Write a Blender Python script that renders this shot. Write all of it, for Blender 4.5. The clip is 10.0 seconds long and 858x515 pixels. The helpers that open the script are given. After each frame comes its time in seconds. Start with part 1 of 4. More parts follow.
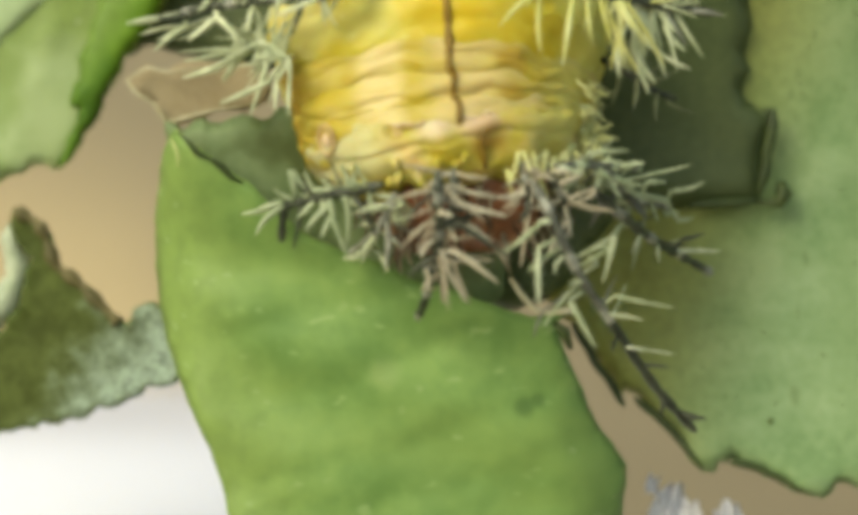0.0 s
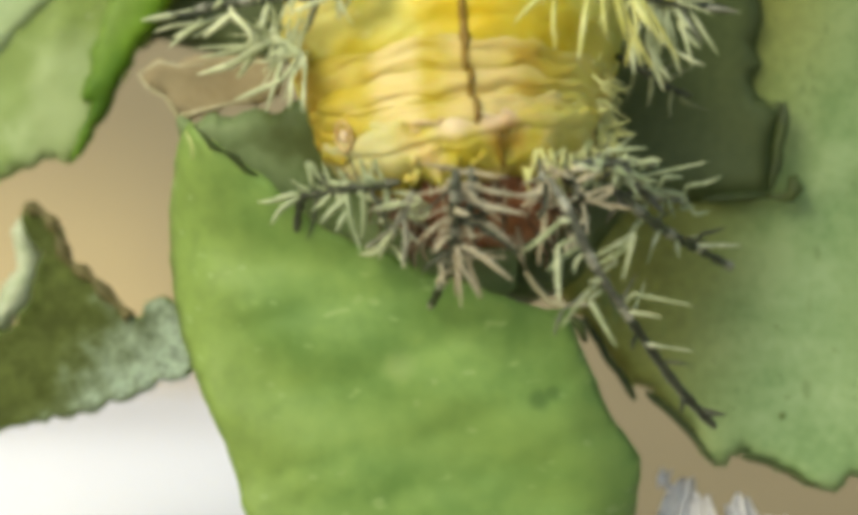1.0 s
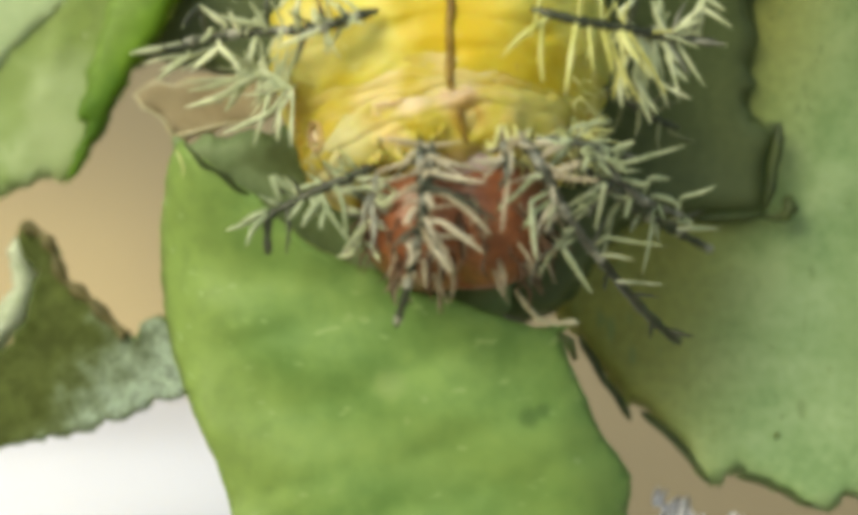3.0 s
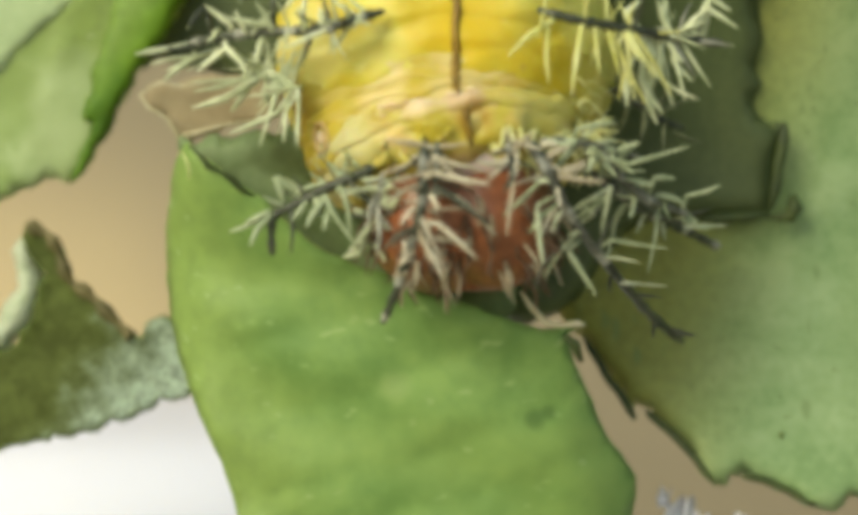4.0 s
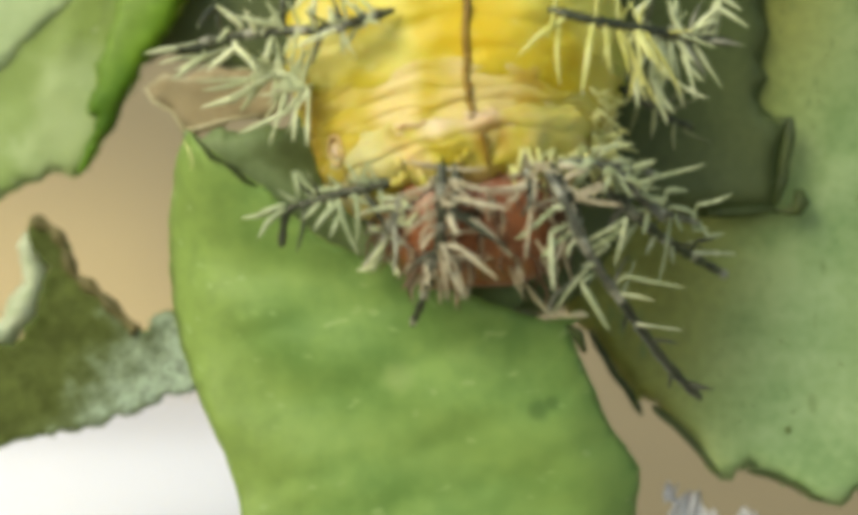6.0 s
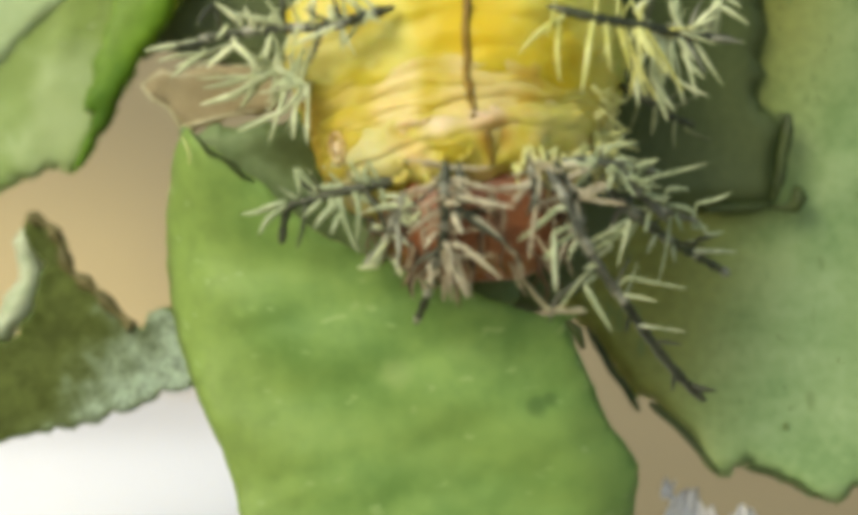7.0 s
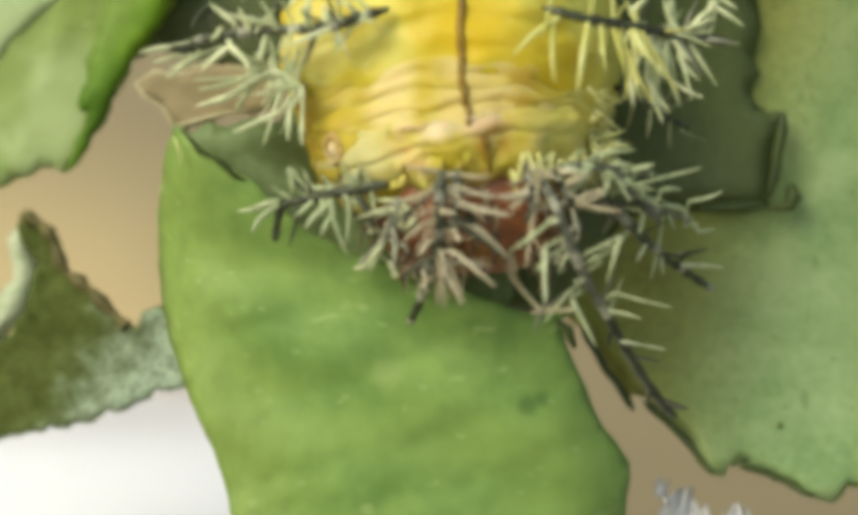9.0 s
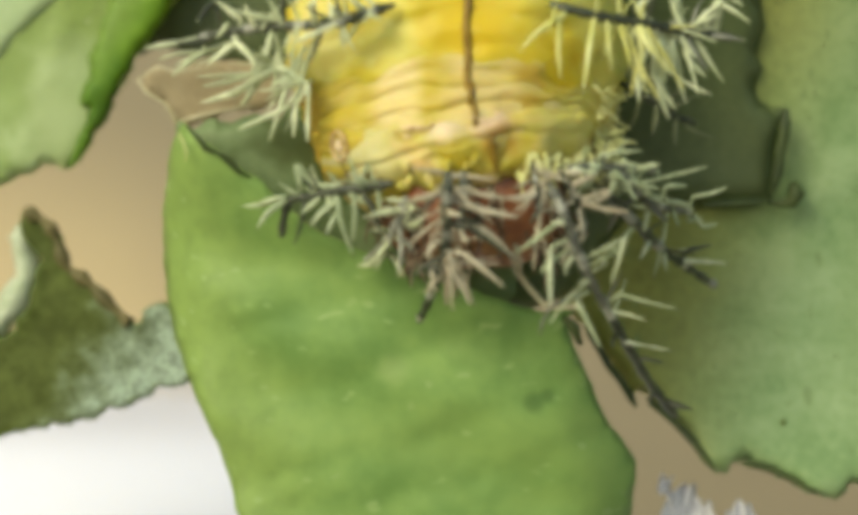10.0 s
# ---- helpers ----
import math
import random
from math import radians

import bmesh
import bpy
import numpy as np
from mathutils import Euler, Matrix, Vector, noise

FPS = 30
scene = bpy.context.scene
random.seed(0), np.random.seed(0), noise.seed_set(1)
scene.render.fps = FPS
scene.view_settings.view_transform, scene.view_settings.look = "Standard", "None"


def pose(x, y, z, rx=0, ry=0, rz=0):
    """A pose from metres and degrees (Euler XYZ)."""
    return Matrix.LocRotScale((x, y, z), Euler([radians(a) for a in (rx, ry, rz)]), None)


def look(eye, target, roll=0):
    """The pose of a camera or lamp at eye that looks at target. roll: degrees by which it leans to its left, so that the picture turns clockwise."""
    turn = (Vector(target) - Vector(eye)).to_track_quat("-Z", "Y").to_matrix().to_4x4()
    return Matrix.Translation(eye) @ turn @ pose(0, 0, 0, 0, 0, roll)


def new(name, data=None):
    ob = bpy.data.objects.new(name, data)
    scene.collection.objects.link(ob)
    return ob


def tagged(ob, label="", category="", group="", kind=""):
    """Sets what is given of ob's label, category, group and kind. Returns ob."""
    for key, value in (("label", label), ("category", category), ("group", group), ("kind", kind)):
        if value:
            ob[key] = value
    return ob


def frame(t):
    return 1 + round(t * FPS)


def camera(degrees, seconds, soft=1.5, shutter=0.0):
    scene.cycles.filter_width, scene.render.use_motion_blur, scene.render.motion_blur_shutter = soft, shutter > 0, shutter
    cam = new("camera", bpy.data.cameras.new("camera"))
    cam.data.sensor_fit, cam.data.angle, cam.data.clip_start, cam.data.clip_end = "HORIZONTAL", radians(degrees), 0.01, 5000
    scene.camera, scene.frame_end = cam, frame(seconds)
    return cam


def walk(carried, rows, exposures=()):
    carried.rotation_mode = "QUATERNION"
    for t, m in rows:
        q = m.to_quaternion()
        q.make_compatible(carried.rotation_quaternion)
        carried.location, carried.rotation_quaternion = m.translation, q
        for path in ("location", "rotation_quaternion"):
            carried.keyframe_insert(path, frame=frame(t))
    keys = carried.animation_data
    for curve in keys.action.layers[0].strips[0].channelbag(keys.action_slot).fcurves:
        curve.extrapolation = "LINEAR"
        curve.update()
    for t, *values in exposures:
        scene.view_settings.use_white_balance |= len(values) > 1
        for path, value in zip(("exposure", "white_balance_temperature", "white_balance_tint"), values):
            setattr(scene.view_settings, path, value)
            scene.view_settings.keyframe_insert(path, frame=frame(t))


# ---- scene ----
# Everything on the plant is laid out in millimetres round a point one metre above the ground.
MM = 0.001
HOME = Vector((0, 0, 1.0))

# ---- camera ----
cam = camera(22.2, 10.0, soft=6.2)
cam.data.dof.use_dof = True
cam.data.dof.focus_distance = 0.093
cam.data.dof.aperture_fstop = 28.0


def eye(x, y, z):
    return pose(x * MM, y * MM, 1.0 + z * MM, 90, 0, 0)


walk(cam, [
    (0, eye(0.492, -99.88, -0.644)),
    (0.5, eye(0.445, -99.95, -0.167)),
    (1, eye(-0.030, -99.88, -0.904)),
    (1.5, eye(0.220, -99.98, -0.215)),
    (2, eye(0.617, -99.96, -0.325)),
    (2.5, eye(0.350, -100.02, -0.473)),
    (2.7, eye(0.250, -100.02, -0.275)),
    (3.8, eye(0.025, -100.10, 0.150)),
    (4, eye(-0.048, -100.12, -0.010)),
    (4.5, eye(0.000, -100.00, 0.000)),
    (5, eye(-0.245, -99.99, -0.220)),
    (5.5, eye(-0.312, -100.00, -0.263)),
    (6.8, eye(-0.249, -99.75, -0.324)),
    (7, eye(-0.177, -99.71, -0.426)),
    (7.5, eye(-0.229, -99.68, -0.302)),
    (8, eye(0.062, -99.69, -0.302)),
    (8.5, eye(0.164, -99.60, -0.301)),
    (9, eye(0.095, -99.64, -0.476)),
    (9.5, eye(0.115, -99.64, -0.585)),
    (10, eye(-0.030, -99.55, -0.637)),
], [(0, 0.04, 7980, -4), (10, 0.04, 7980, -4)])

# ---- world and sun ----
world = bpy.data.worlds.new("sky")
scene.world = world
world.use_nodes = True
wn = world.node_tree.nodes
sky = wn.new("ShaderNodeTexSky")
sky.sky_type, sky.sun_disc = "NISHITA", False
sky.sun_elevation, sky.sun_rotation = radians(32.0), radians(220.7)
wn["Background"].inputs["Strength"].default_value = 0.16
world.node_tree.links.new(sky.outputs["Color"], wn["Background"].inputs["Color"])
sun = new("sun", bpy.data.lights.new("sun", "SUN"))
sun.data.energy, sun.data.angle, sun.data.color = 2.6, radians(32), (1.0, 0.95, 0.86)
sun.matrix_world = look((-0.55, -0.64, 1.53), (0, 0, 1.0))


# ---- materials ----
def material(name, low, high, rough=0.5, scale=300.0, fine=2500.0, bump=0.3, gloss=0.5, through_light=0.0, third=None, third_scale=120.0, island=0.0, tint=None, stretch=(1, 1, 1), third_from=0.48, grad=None, soft_skin=0.0, marks=(), specks=None):
    """Two colours mixed by noise at two scales, a third in broad patches, a fine relief."""
    m = bpy.data.materials.new(name)
    m.use_nodes = True
    n, l = m.node_tree.nodes, m.node_tree.links
    b = n["Principled BSDF"]
    tc = n.new("ShaderNodeTexCoord")
    a, f, mixer = n.new("ShaderNodeTexNoise"), n.new("ShaderNodeTexNoise"), n.new("ShaderNodeMath")
    a.inputs["Scale"].default_value, f.inputs["Scale"].default_value = scale, fine
    a.inputs["Detail"].default_value = f.inputs["Detail"].default_value = 4
    for t in (a, f):
        l.new(tc.outputs["Object"], t.inputs["Vector"])
    mixer.operation = "MULTIPLY_ADD"
    l.new(f.outputs["Fac"], mixer.inputs[0])
    mixer.inputs[1].default_value = 0.5
    l.new(a.outputs["Fac"], mixer.inputs[2])
    ramp = n.new("ShaderNodeValToRGB")
    ramp.color_ramp.elements[0].position, ramp.color_ramp.elements[1].position = 0.57, 0.93
    ramp.color_ramp.elements[0].color, ramp.color_ramp.elements[1].color = (*low, 1), (*high, 1)
    l.new(mixer.outputs[0], ramp.inputs["Fac"])
    colour = ramp.outputs["Color"]
    if third:
        w, wr, mx = n.new("ShaderNodeTexNoise"), n.new("ShaderNodeValToRGB"), n.new("ShaderNodeMix")
        w.inputs["Scale"].default_value, w.inputs["Detail"].default_value = third_scale, 3
        mp = n.new("ShaderNodeMapping")
        mp.inputs["Scale"].default_value = stretch
        l.new(tc.outputs["Object"], mp.inputs["Vector"])
        l.new(mp.outputs["Vector"], w.inputs["Vector"])
        wr.color_ramp.elements[0].position, wr.color_ramp.elements[1].position = third_from, third_from + 0.2
        l.new(w.outputs["Fac"], wr.inputs["Fac"])
        mx.data_type = "RGBA"
        l.new(wr.outputs["Color"], mx.inputs["Factor"])
        l.new(colour, mx.inputs["A"])
        mx.inputs["B"].default_value = (*third, 1)
        colour = mx.outputs["Result"]
    if island:
        g, gm, gx = n.new("ShaderNodeObjectInfo"), n.new("ShaderNodeMath"), n.new("ShaderNodeMix")
        gm.operation = "MULTIPLY"
        gm.inputs[1].default_value = island
        l.new(g.outputs["Random"], gm.inputs[0])
        gx.data_type = "RGBA"
        l.new(gm.outputs[0], gx.inputs["Factor"])
        l.new(colour, gx.inputs["A"])
        gx.inputs["B"].default_value = (*(tint or low), 1)
        colour = gx.outputs["Result"]
    if grad:
        # another colour that gains along a direction: way, start and width in metres
        way, start, width, other, uneven, fleck = grad
        dot, mr, ad, gx = n.new("ShaderNodeVectorMath"), n.new("ShaderNodeMapRange"), n.new("ShaderNodeMath"), n.new("ShaderNodeMix")
        dot.operation = "DOT_PRODUCT"
        dot.inputs[1].default_value = way
        l.new(tc.outputs["Object"], dot.inputs[0])
        ad.operation = "MULTIPLY_ADD"
        l.new(a.outputs["Fac"], ad.inputs[0])
        ad.inputs[1].default_value = uneven
        l.new(dot.outputs["Value"], ad.inputs[2])
        mr.interpolation_type = "SMOOTHSTEP"
        mr.inputs["From Min"].default_value, mr.inputs["From Max"].default_value = start, start + width
        l.new(ad.outputs[0], mr.inputs["Value"])
        gx.data_type = "RGBA"
        l.new(mr.outputs["Result"], gx.inputs["Factor"])
        l.new(colour, gx.inputs["A"])
        fr = n.new("ShaderNodeValToRGB")
        fr.color_ramp.elements[0].position, fr.color_ramp.elements[1].position = 0.36, 0.64
        fr.color_ramp.elements[0].color, fr.color_ramp.elements[1].color = (*[c * (1 - fleck) for c in other], 1), (*[c * (1 + 0.8 * fleck) for c in other], 1)
        l.new(f.outputs["Fac"], fr.inputs["Fac"])
        l.new(fr.outputs["Color"], gx.inputs["B"])
        colour = gx.outputs["Result"]
    if specks:
        # small scattered marks of another colour: scale, threshold, colour, stretch
        size, least, other, drawn = specks
        mp, w, wr, mx = n.new("ShaderNodeMapping"), n.new("ShaderNodeTexNoise"), n.new("ShaderNodeMapRange"), n.new("ShaderNodeMix")
        mp.inputs["Scale"].default_value, mp.inputs["Rotation"].default_value = drawn, (0, 0.35, 0)
        w.inputs["Scale"].default_value, w.inputs["Detail"].default_value = size, 1
        l.new(tc.outputs["Object"], mp.inputs["Vector"])
        l.new(mp.outputs["Vector"], w.inputs["Vector"])
        l.new(w.outputs["Fac"], wr.inputs["Value"])
        wr.inputs["From Min"].default_value, wr.inputs["From Max"].default_value = least, least + 0.07
        wr.inputs["To Max"].default_value = 0.55
        mx.data_type = "RGBA"
        l.new(wr.outputs["Result"], mx.inputs["Factor"])
        l.new(colour, mx.inputs["A"])
        mx.inputs["B"].default_value = (*other, 1)
        colour = mx.outputs["Result"]
    for place, reach, other, amount in marks:
        # a soft-edged patch of another colour round a place (mm), broken up by the noise
        ds, ar, mr, mx = n.new("ShaderNodeVectorMath"), n.new("ShaderNodeMath"), n.new("ShaderNodeMapRange"), n.new("ShaderNodeMix")
        ds.operation = "DISTANCE"
        ds.inputs[1].default_value = [c * MM for c in place]
        l.new(tc.outputs["Object"], ds.inputs[0])
        ar.operation = "MULTIPLY_ADD"
        l.new(a.outputs["Fac"], ar.inputs[0])
        ar.inputs[1].default_value = -reach * MM * 1.2
        l.new(ds.outputs["Value"], ar.inputs[2])
        mr.interpolation_type = "SMOOTHSTEP"
        mr.inputs["From Min"].default_value, mr.inputs["From Max"].default_value = -0.2 * reach * MM, 0.5 * reach * MM
        mr.inputs["To Min"].default_value, mr.inputs["To Max"].default_value = amount, 0.0
        l.new(ar.outputs[0], mr.inputs["Value"])
        mx.data_type = "RGBA"
        l.new(mr.outputs["Result"], mx.inputs["Factor"])
        l.new(colour, mx.inputs["A"])
        mx.inputs["B"].default_value = (*other, 1)
        colour = mx.outputs["Result"]
    l.new(colour, b.inputs["Base Color"])
    if soft_skin:
        b.inputs["Subsurface Weight"].default_value = soft_skin
        b.inputs["Subsurface Radius"].default_value = (1.0, 0.6, 0.2)
        b.inputs["Subsurface Scale"].default_value = 0.0006
    b.inputs["Roughness"].default_value = rough
    b.inputs["Specular IOR Level"].default_value = gloss
    bp = n.new("ShaderNodeBump")
    bp.inputs["Strength"].default_value, bp.inputs["Distance"].default_value = bump, 0.0001
    l.new(mixer.outputs[0], bp.inputs["Height"])
    l.new(bp.outputs["Normal"], b.inputs["Normal"])
    if through_light:
        tr, ms = n.new("ShaderNodeBsdfTranslucent"), n.new("ShaderNodeMixShader")
        l.new(colour, tr.inputs["Color"])
        ms.inputs[0].default_value = through_light
        l.new(b.outputs[0], ms.inputs[1])
        l.new(tr.outputs[0], ms.inputs[2])
        l.new(ms.outputs[0], n["Material Output"].inputs["Surface"])
    return m


# The pale specks stand for small glossy glints, done in colour.
M_LEAF = material("leaf_upper", (0.153, 0.28, 0.072), (0.25, 0.395, 0.112), 0.55, 230, 1100, 0.8, 0.4, 0.15, (0.26, 0.385, 0.105), 120, stretch=(0.6, 1, 1.6), specks=(1150, 0.668, (0.35, 0.49, 0.2), (0.7, 1, 1.3)), grad=((-1, 0, -0.22), 0.0072, 0.0055, (0.24, 0.355, 0.095), 0.003, 0.1), marks=(((4.3, -7.1, -6.85), 0.62, (0.085, 0.165, 0.04), 0.75), ((4.9, -7.1, -6.55), 0.42, (0.085, 0.165, 0.04), 0.7), ((-6.3, -7.2, -3.95), 0.5, (0.09, 0.18, 0.045), 0.7), ((-1.7, -7.4, -5.4), 0.9, (0.34, 0.46, 0.17), 0.5)))
# Olive gradient paints the caterpillar's shade and yellow bounce into this leaf.
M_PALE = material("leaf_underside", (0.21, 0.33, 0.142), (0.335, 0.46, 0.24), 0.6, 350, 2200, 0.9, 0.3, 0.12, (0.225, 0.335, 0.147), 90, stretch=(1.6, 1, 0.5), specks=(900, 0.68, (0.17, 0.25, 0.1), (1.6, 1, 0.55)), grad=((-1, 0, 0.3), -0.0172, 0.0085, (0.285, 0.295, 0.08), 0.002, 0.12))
M_YOUNG = material("leaf_young", (0.32, 0.44, 0.17), (0.53, 0.65, 0.36), 0.5, 320, 1800, 0.5, 0.4, 0.2, (0.29, 0.4, 0.1), 170, specks=(1000, 0.66, (0.6, 0.7, 0.43), (0.7, 1, 1.2)), grad=((0.35, 0, 1), -0.0005, 0.008, (0.26, 0.36, 0.1), 0.004, 0.12), marks=(((-16.5, 2, 7.2), 2.7, (0.46, 0.57, 0.3), 0.65), ((-17.4, 2, 4.9), 2.0, (0.47, 0.58, 0.31), 0.55), ((-19.7, 2.1, 8.1), 1.6, (0.24, 0.34, 0.09), 0.8), ((-18.7, 2, 10.2), 1.3, (0.24, 0.34, 0.09), 0.75), ((-19.6, 2.1, 6.3), 1.2, (0.3, 0.42, 0.14), 0.6)))
M_BRIGHT = material("leaf_bright", (0.07, 0.17, 0.012), (0.17, 0.32, 0.03), 0.6, 260, 1300, 0.8, 0.3, 0.2, (0.055, 0.12, 0.01), 200, third_from=0.44, grad=((-0.87, 0, 0.49), 0.0172, 0.0022, (0.2, 0.315, 0.07), 0.0016, 0.15))
# Deep green leaf tone, darkened further to hold the shade round the caterpillar.
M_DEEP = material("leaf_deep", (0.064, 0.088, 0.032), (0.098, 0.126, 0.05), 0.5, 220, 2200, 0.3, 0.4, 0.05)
# Grey-green of the shade under the caterpillar is put into this colour.
M_GREY = material("leaf_shaded_side", (0.12, 0.175, 0.07), (0.19, 0.25, 0.12), 0.6, 420, 2200, 0.5, 0.3, 0.05, (0.075, 0.1, 0.03), 330, third_from=0.46)
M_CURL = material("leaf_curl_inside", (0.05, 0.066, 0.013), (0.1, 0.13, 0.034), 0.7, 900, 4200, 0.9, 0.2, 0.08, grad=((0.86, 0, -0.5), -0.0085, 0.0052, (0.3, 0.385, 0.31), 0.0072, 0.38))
M_DOWN = material("leaf_down", (0.38, 0.44, 0.3), (0.64, 0.69, 0.55), 0.85, 900, 4200, 1.0, 0.2, 0.1)
M_RIM = material("leaf_cut_edge", (0.06, 0.11, 0.012), (0.11, 0.17, 0.025), 0.55, 600, 3000, 0.4)
M_LOBE = material("leaf_lobe", (0.4, 0.52, 0.28), (0.5, 0.62, 0.37), 0.6, 300, 2000, 0.3, 0.3, 0.15)
M_STALK = material("green_stalk", (0.12, 0.2, 0.05), (0.2, 0.3, 0.09), 0.5, 300, 1800, 0.4)
M_MARGIN = material("dark_margin", (0.025, 0.042, 0.008), (0.055, 0.08, 0.016), 0.55, 600, 3000, 0.4)
M_EDGE = material("leaf_thin_edge", (0.4, 0.45, 0.17), (0.5, 0.54, 0.24), 0.6, 500, 2500, 0.2)
M_DRY = material("dry_membrane", (0.33, 0.265, 0.165), (0.42, 0.345, 0.225), 0.8, 420, 2500, 0.5, 0.2, 0.2)
M_BROWN = material("brown_margin", (0.08, 0.07, 0.022), (0.15, 0.125, 0.05), 0.7, 700, 3000, 0.6)
M_TAN = material("dried_edge", (0.38, 0.34, 0.21), (0.57, 0.53, 0.38), 0.7, 800, 4000, 0.5)
# Right-flank marks of the three yellow skins are paler, adding light by colour.
M_YELLOW = material("yellow_skin", (0.53, 0.395, 0.022), (0.64, 0.55, 0.08), 0.5, 230, 1400, 0.8, 0.4, 0.0, (0.63, 0.58, 0.15), 200, third_from=0.45, specks=(800, 0.6, (0.7, 0.66, 0.24), (0.8, 1, 1.1)), soft_skin=0.35, marks=(((0.2, -6.2, -0.4), 2.6, (0.66, 0.45, 0.014), 0.7), ((-6.4, -3.0, 0.4), 2.8, (0.74, 0.68, 0.26), 0.8), ((6.0, -3.0, 0.2), 2.4, (0.6, 0.56, 0.13), 0.6), ((-3.4, -5.4, 1.6), 1.6, (0.74, 0.66, 0.16), 0.7)))
M_FOLD = material("creased_skin", (0.46, 0.345, 0.035), (0.57, 0.47, 0.105), 0.48, 260, 1500, 0.7, 0.4, 0.0, (0.62, 0.5, 0.23), 240, specks=(700, 0.6, (0.47, 0.34, 0.07), (0.35, 1, 1.5)), stretch=(1, 1, 3.2), grad=((-1, 0, -0.35), 0.0060, 0.0012, (0.56, 0.36, 0.06), 0.0006, 0.2), soft_skin=0.35, marks=(((0.6, -5.9, 0.2), 2.2, (0.7, 0.55, 0.27), 0.6), ((-2.8, -5.4, 0.2), 1.6, (0.7, 0.56, 0.27), 0.7), ((2.6, -5.4, -0.6), 1.0, (0.44, 0.28, 0.04), 0.8), ((5.4, -3.4, 0.0), 1.8, (0.6, 0.55, 0.15), 0.7)))
M_LEMON = material("lemon_skin", (0.435, 0.345, 0.036), (0.57, 0.5, 0.12), 0.5, 420, 1900, 0.6, 0.4, 0.0, (0.67, 0.49, 0.21), 420, stretch=(1, 1, 1.8), third_from=0.5, soft_skin=0.35, marks=(((0.4, -6.0, 0.7), 1.3, (0.58, 0.41, 0.3), 0.85), ((-1.3, -5.8, 0.7), 1.3, (0.76, 0.6, 0.46), 0.8), ((-3.1, -5.1, 0.35), 0.8, (0.46, 0.33, 0.07), 0.8), ((0.9, -6.0, -0.7), 1.15, (0.4, 0.2, 0.03), 0.85), ((-5.0, -3.4, -0.3), 2.7, (0.53, 0.49, 0.25), 0.95), ((-6.0, -1.2, -0.7), 2.6, (0.5, 0.45, 0.24), 0.9), ((4.2, -4.6, -0.2), 2.0, (0.54, 0.5, 0.16), 0.7)))
M_RUST = material("rusty_rim", (0.47, 0.31, 0.14), (0.62, 0.45, 0.24), 0.5, 420, 1900, 0.6, soft_skin=0.3)
M_FLESH = material("pinkish_skin", (0.58, 0.41, 0.24), (0.8, 0.62, 0.44), 0.4, 700, 2500, 0.5, soft_skin=0.3)
M_PINK = material("pink_membrane", (0.6, 0.43, 0.41), (0.82, 0.66, 0.66), 0.35, 700, 2500, 0.5, soft_skin=0.3)
M_LINE = material("dorsal_line", (0.15, 0.08, 0.008), (0.3, 0.18, 0.02), 0.55, 900, 3000, 0.4)
M_HEAD = material("red_brown_shell", (0.21, 0.07, 0.029), (0.42, 0.148, 0.06), 0.36, 500, 2000, 0.3, 0.5, 0.0, (0.17, 0.055, 0.03), 260)
M_HAIR = material("brown_hair", (0.075, 0.04, 0.022), (0.17, 0.09, 0.05), 0.5, 900, 3000, 0.3)
M_STEM = material("spine_dark", (0.02, 0.026, 0.015), (0.07, 0.078, 0.052), 0.4, 900, 3000, 0.4, 0.5)
M_STEMG = material("spine_grey", (0.16, 0.165, 0.14), (0.4, 0.4, 0.34), 0.4, 700, 2600, 0.4, 0.5)
M_STEMM = material("spine_mid_grey", (0.05, 0.055, 0.042), (0.2, 0.2, 0.165), 0.4, 800, 2800, 0.4, 0.5)
# Pale joints; their colour also carries the bright highlights along the stem.
M_STEMP = material("spine_joint_highlight", (0.24, 0.24, 0.2), (0.56, 0.55, 0.48), 0.4, 900, 2600, 0.4, 0.5)
M_BRIS = material("bristle_pale", (0.38, 0.43, 0.28), (0.84, 0.87, 0.65), 0.42, 1300, 3000, 0.2, 0.5, 0.1, None, 1, 0.75, (0.28, 0.34, 0.17))
M_BRISL = material("bristle_bright", (0.54, 0.6, 0.37), (0.89, 0.92, 0.67), 0.42, 1300, 3000, 0.2, 0.5, 0.15, None, 1, 0.5, (0.36, 0.42, 0.24))
M_BRISG = material("bristle_greenish", (0.3, 0.37, 0.22), (0.7, 0.76, 0.52), 0.42, 1300, 3000, 0.2, 0.5, 0.15, None, 1, 0.6, (0.24, 0.3, 0.17))
M_BRISY = material("bristle_yellow", (0.64, 0.65, 0.2), (0.82, 0.83, 0.42), 0.4, 900, 3000, 0.2, 0.5, 0.1, None, 1, 0.6, (0.56, 0.5, 0.08))
M_FUZZ = material("pale_fuzz", (0.66, 0.66, 0.26), (0.84, 0.83, 0.46), 0.5, 900, 3000, 0.2, 0.4, 0.1)
M_BRISP = material("bristle_pinkish", (0.5, 0.45, 0.33), (0.9, 0.84, 0.68), 0.42, 1300, 3000, 0.2, 0.5, 0.1, None, 1, 0.75, (0.32, 0.25, 0.16))
M_TIP = material("bristle_tip", (0.07, 0.085, 0.04), (0.18, 0.2, 0.1), 0.45, 900, 3000, 0.2)
M_SPOT = material("leaf_fleck", (0.08, 0.12, 0.03), (0.14, 0.2, 0.06), 0.6, 900, 3000, 0.2)
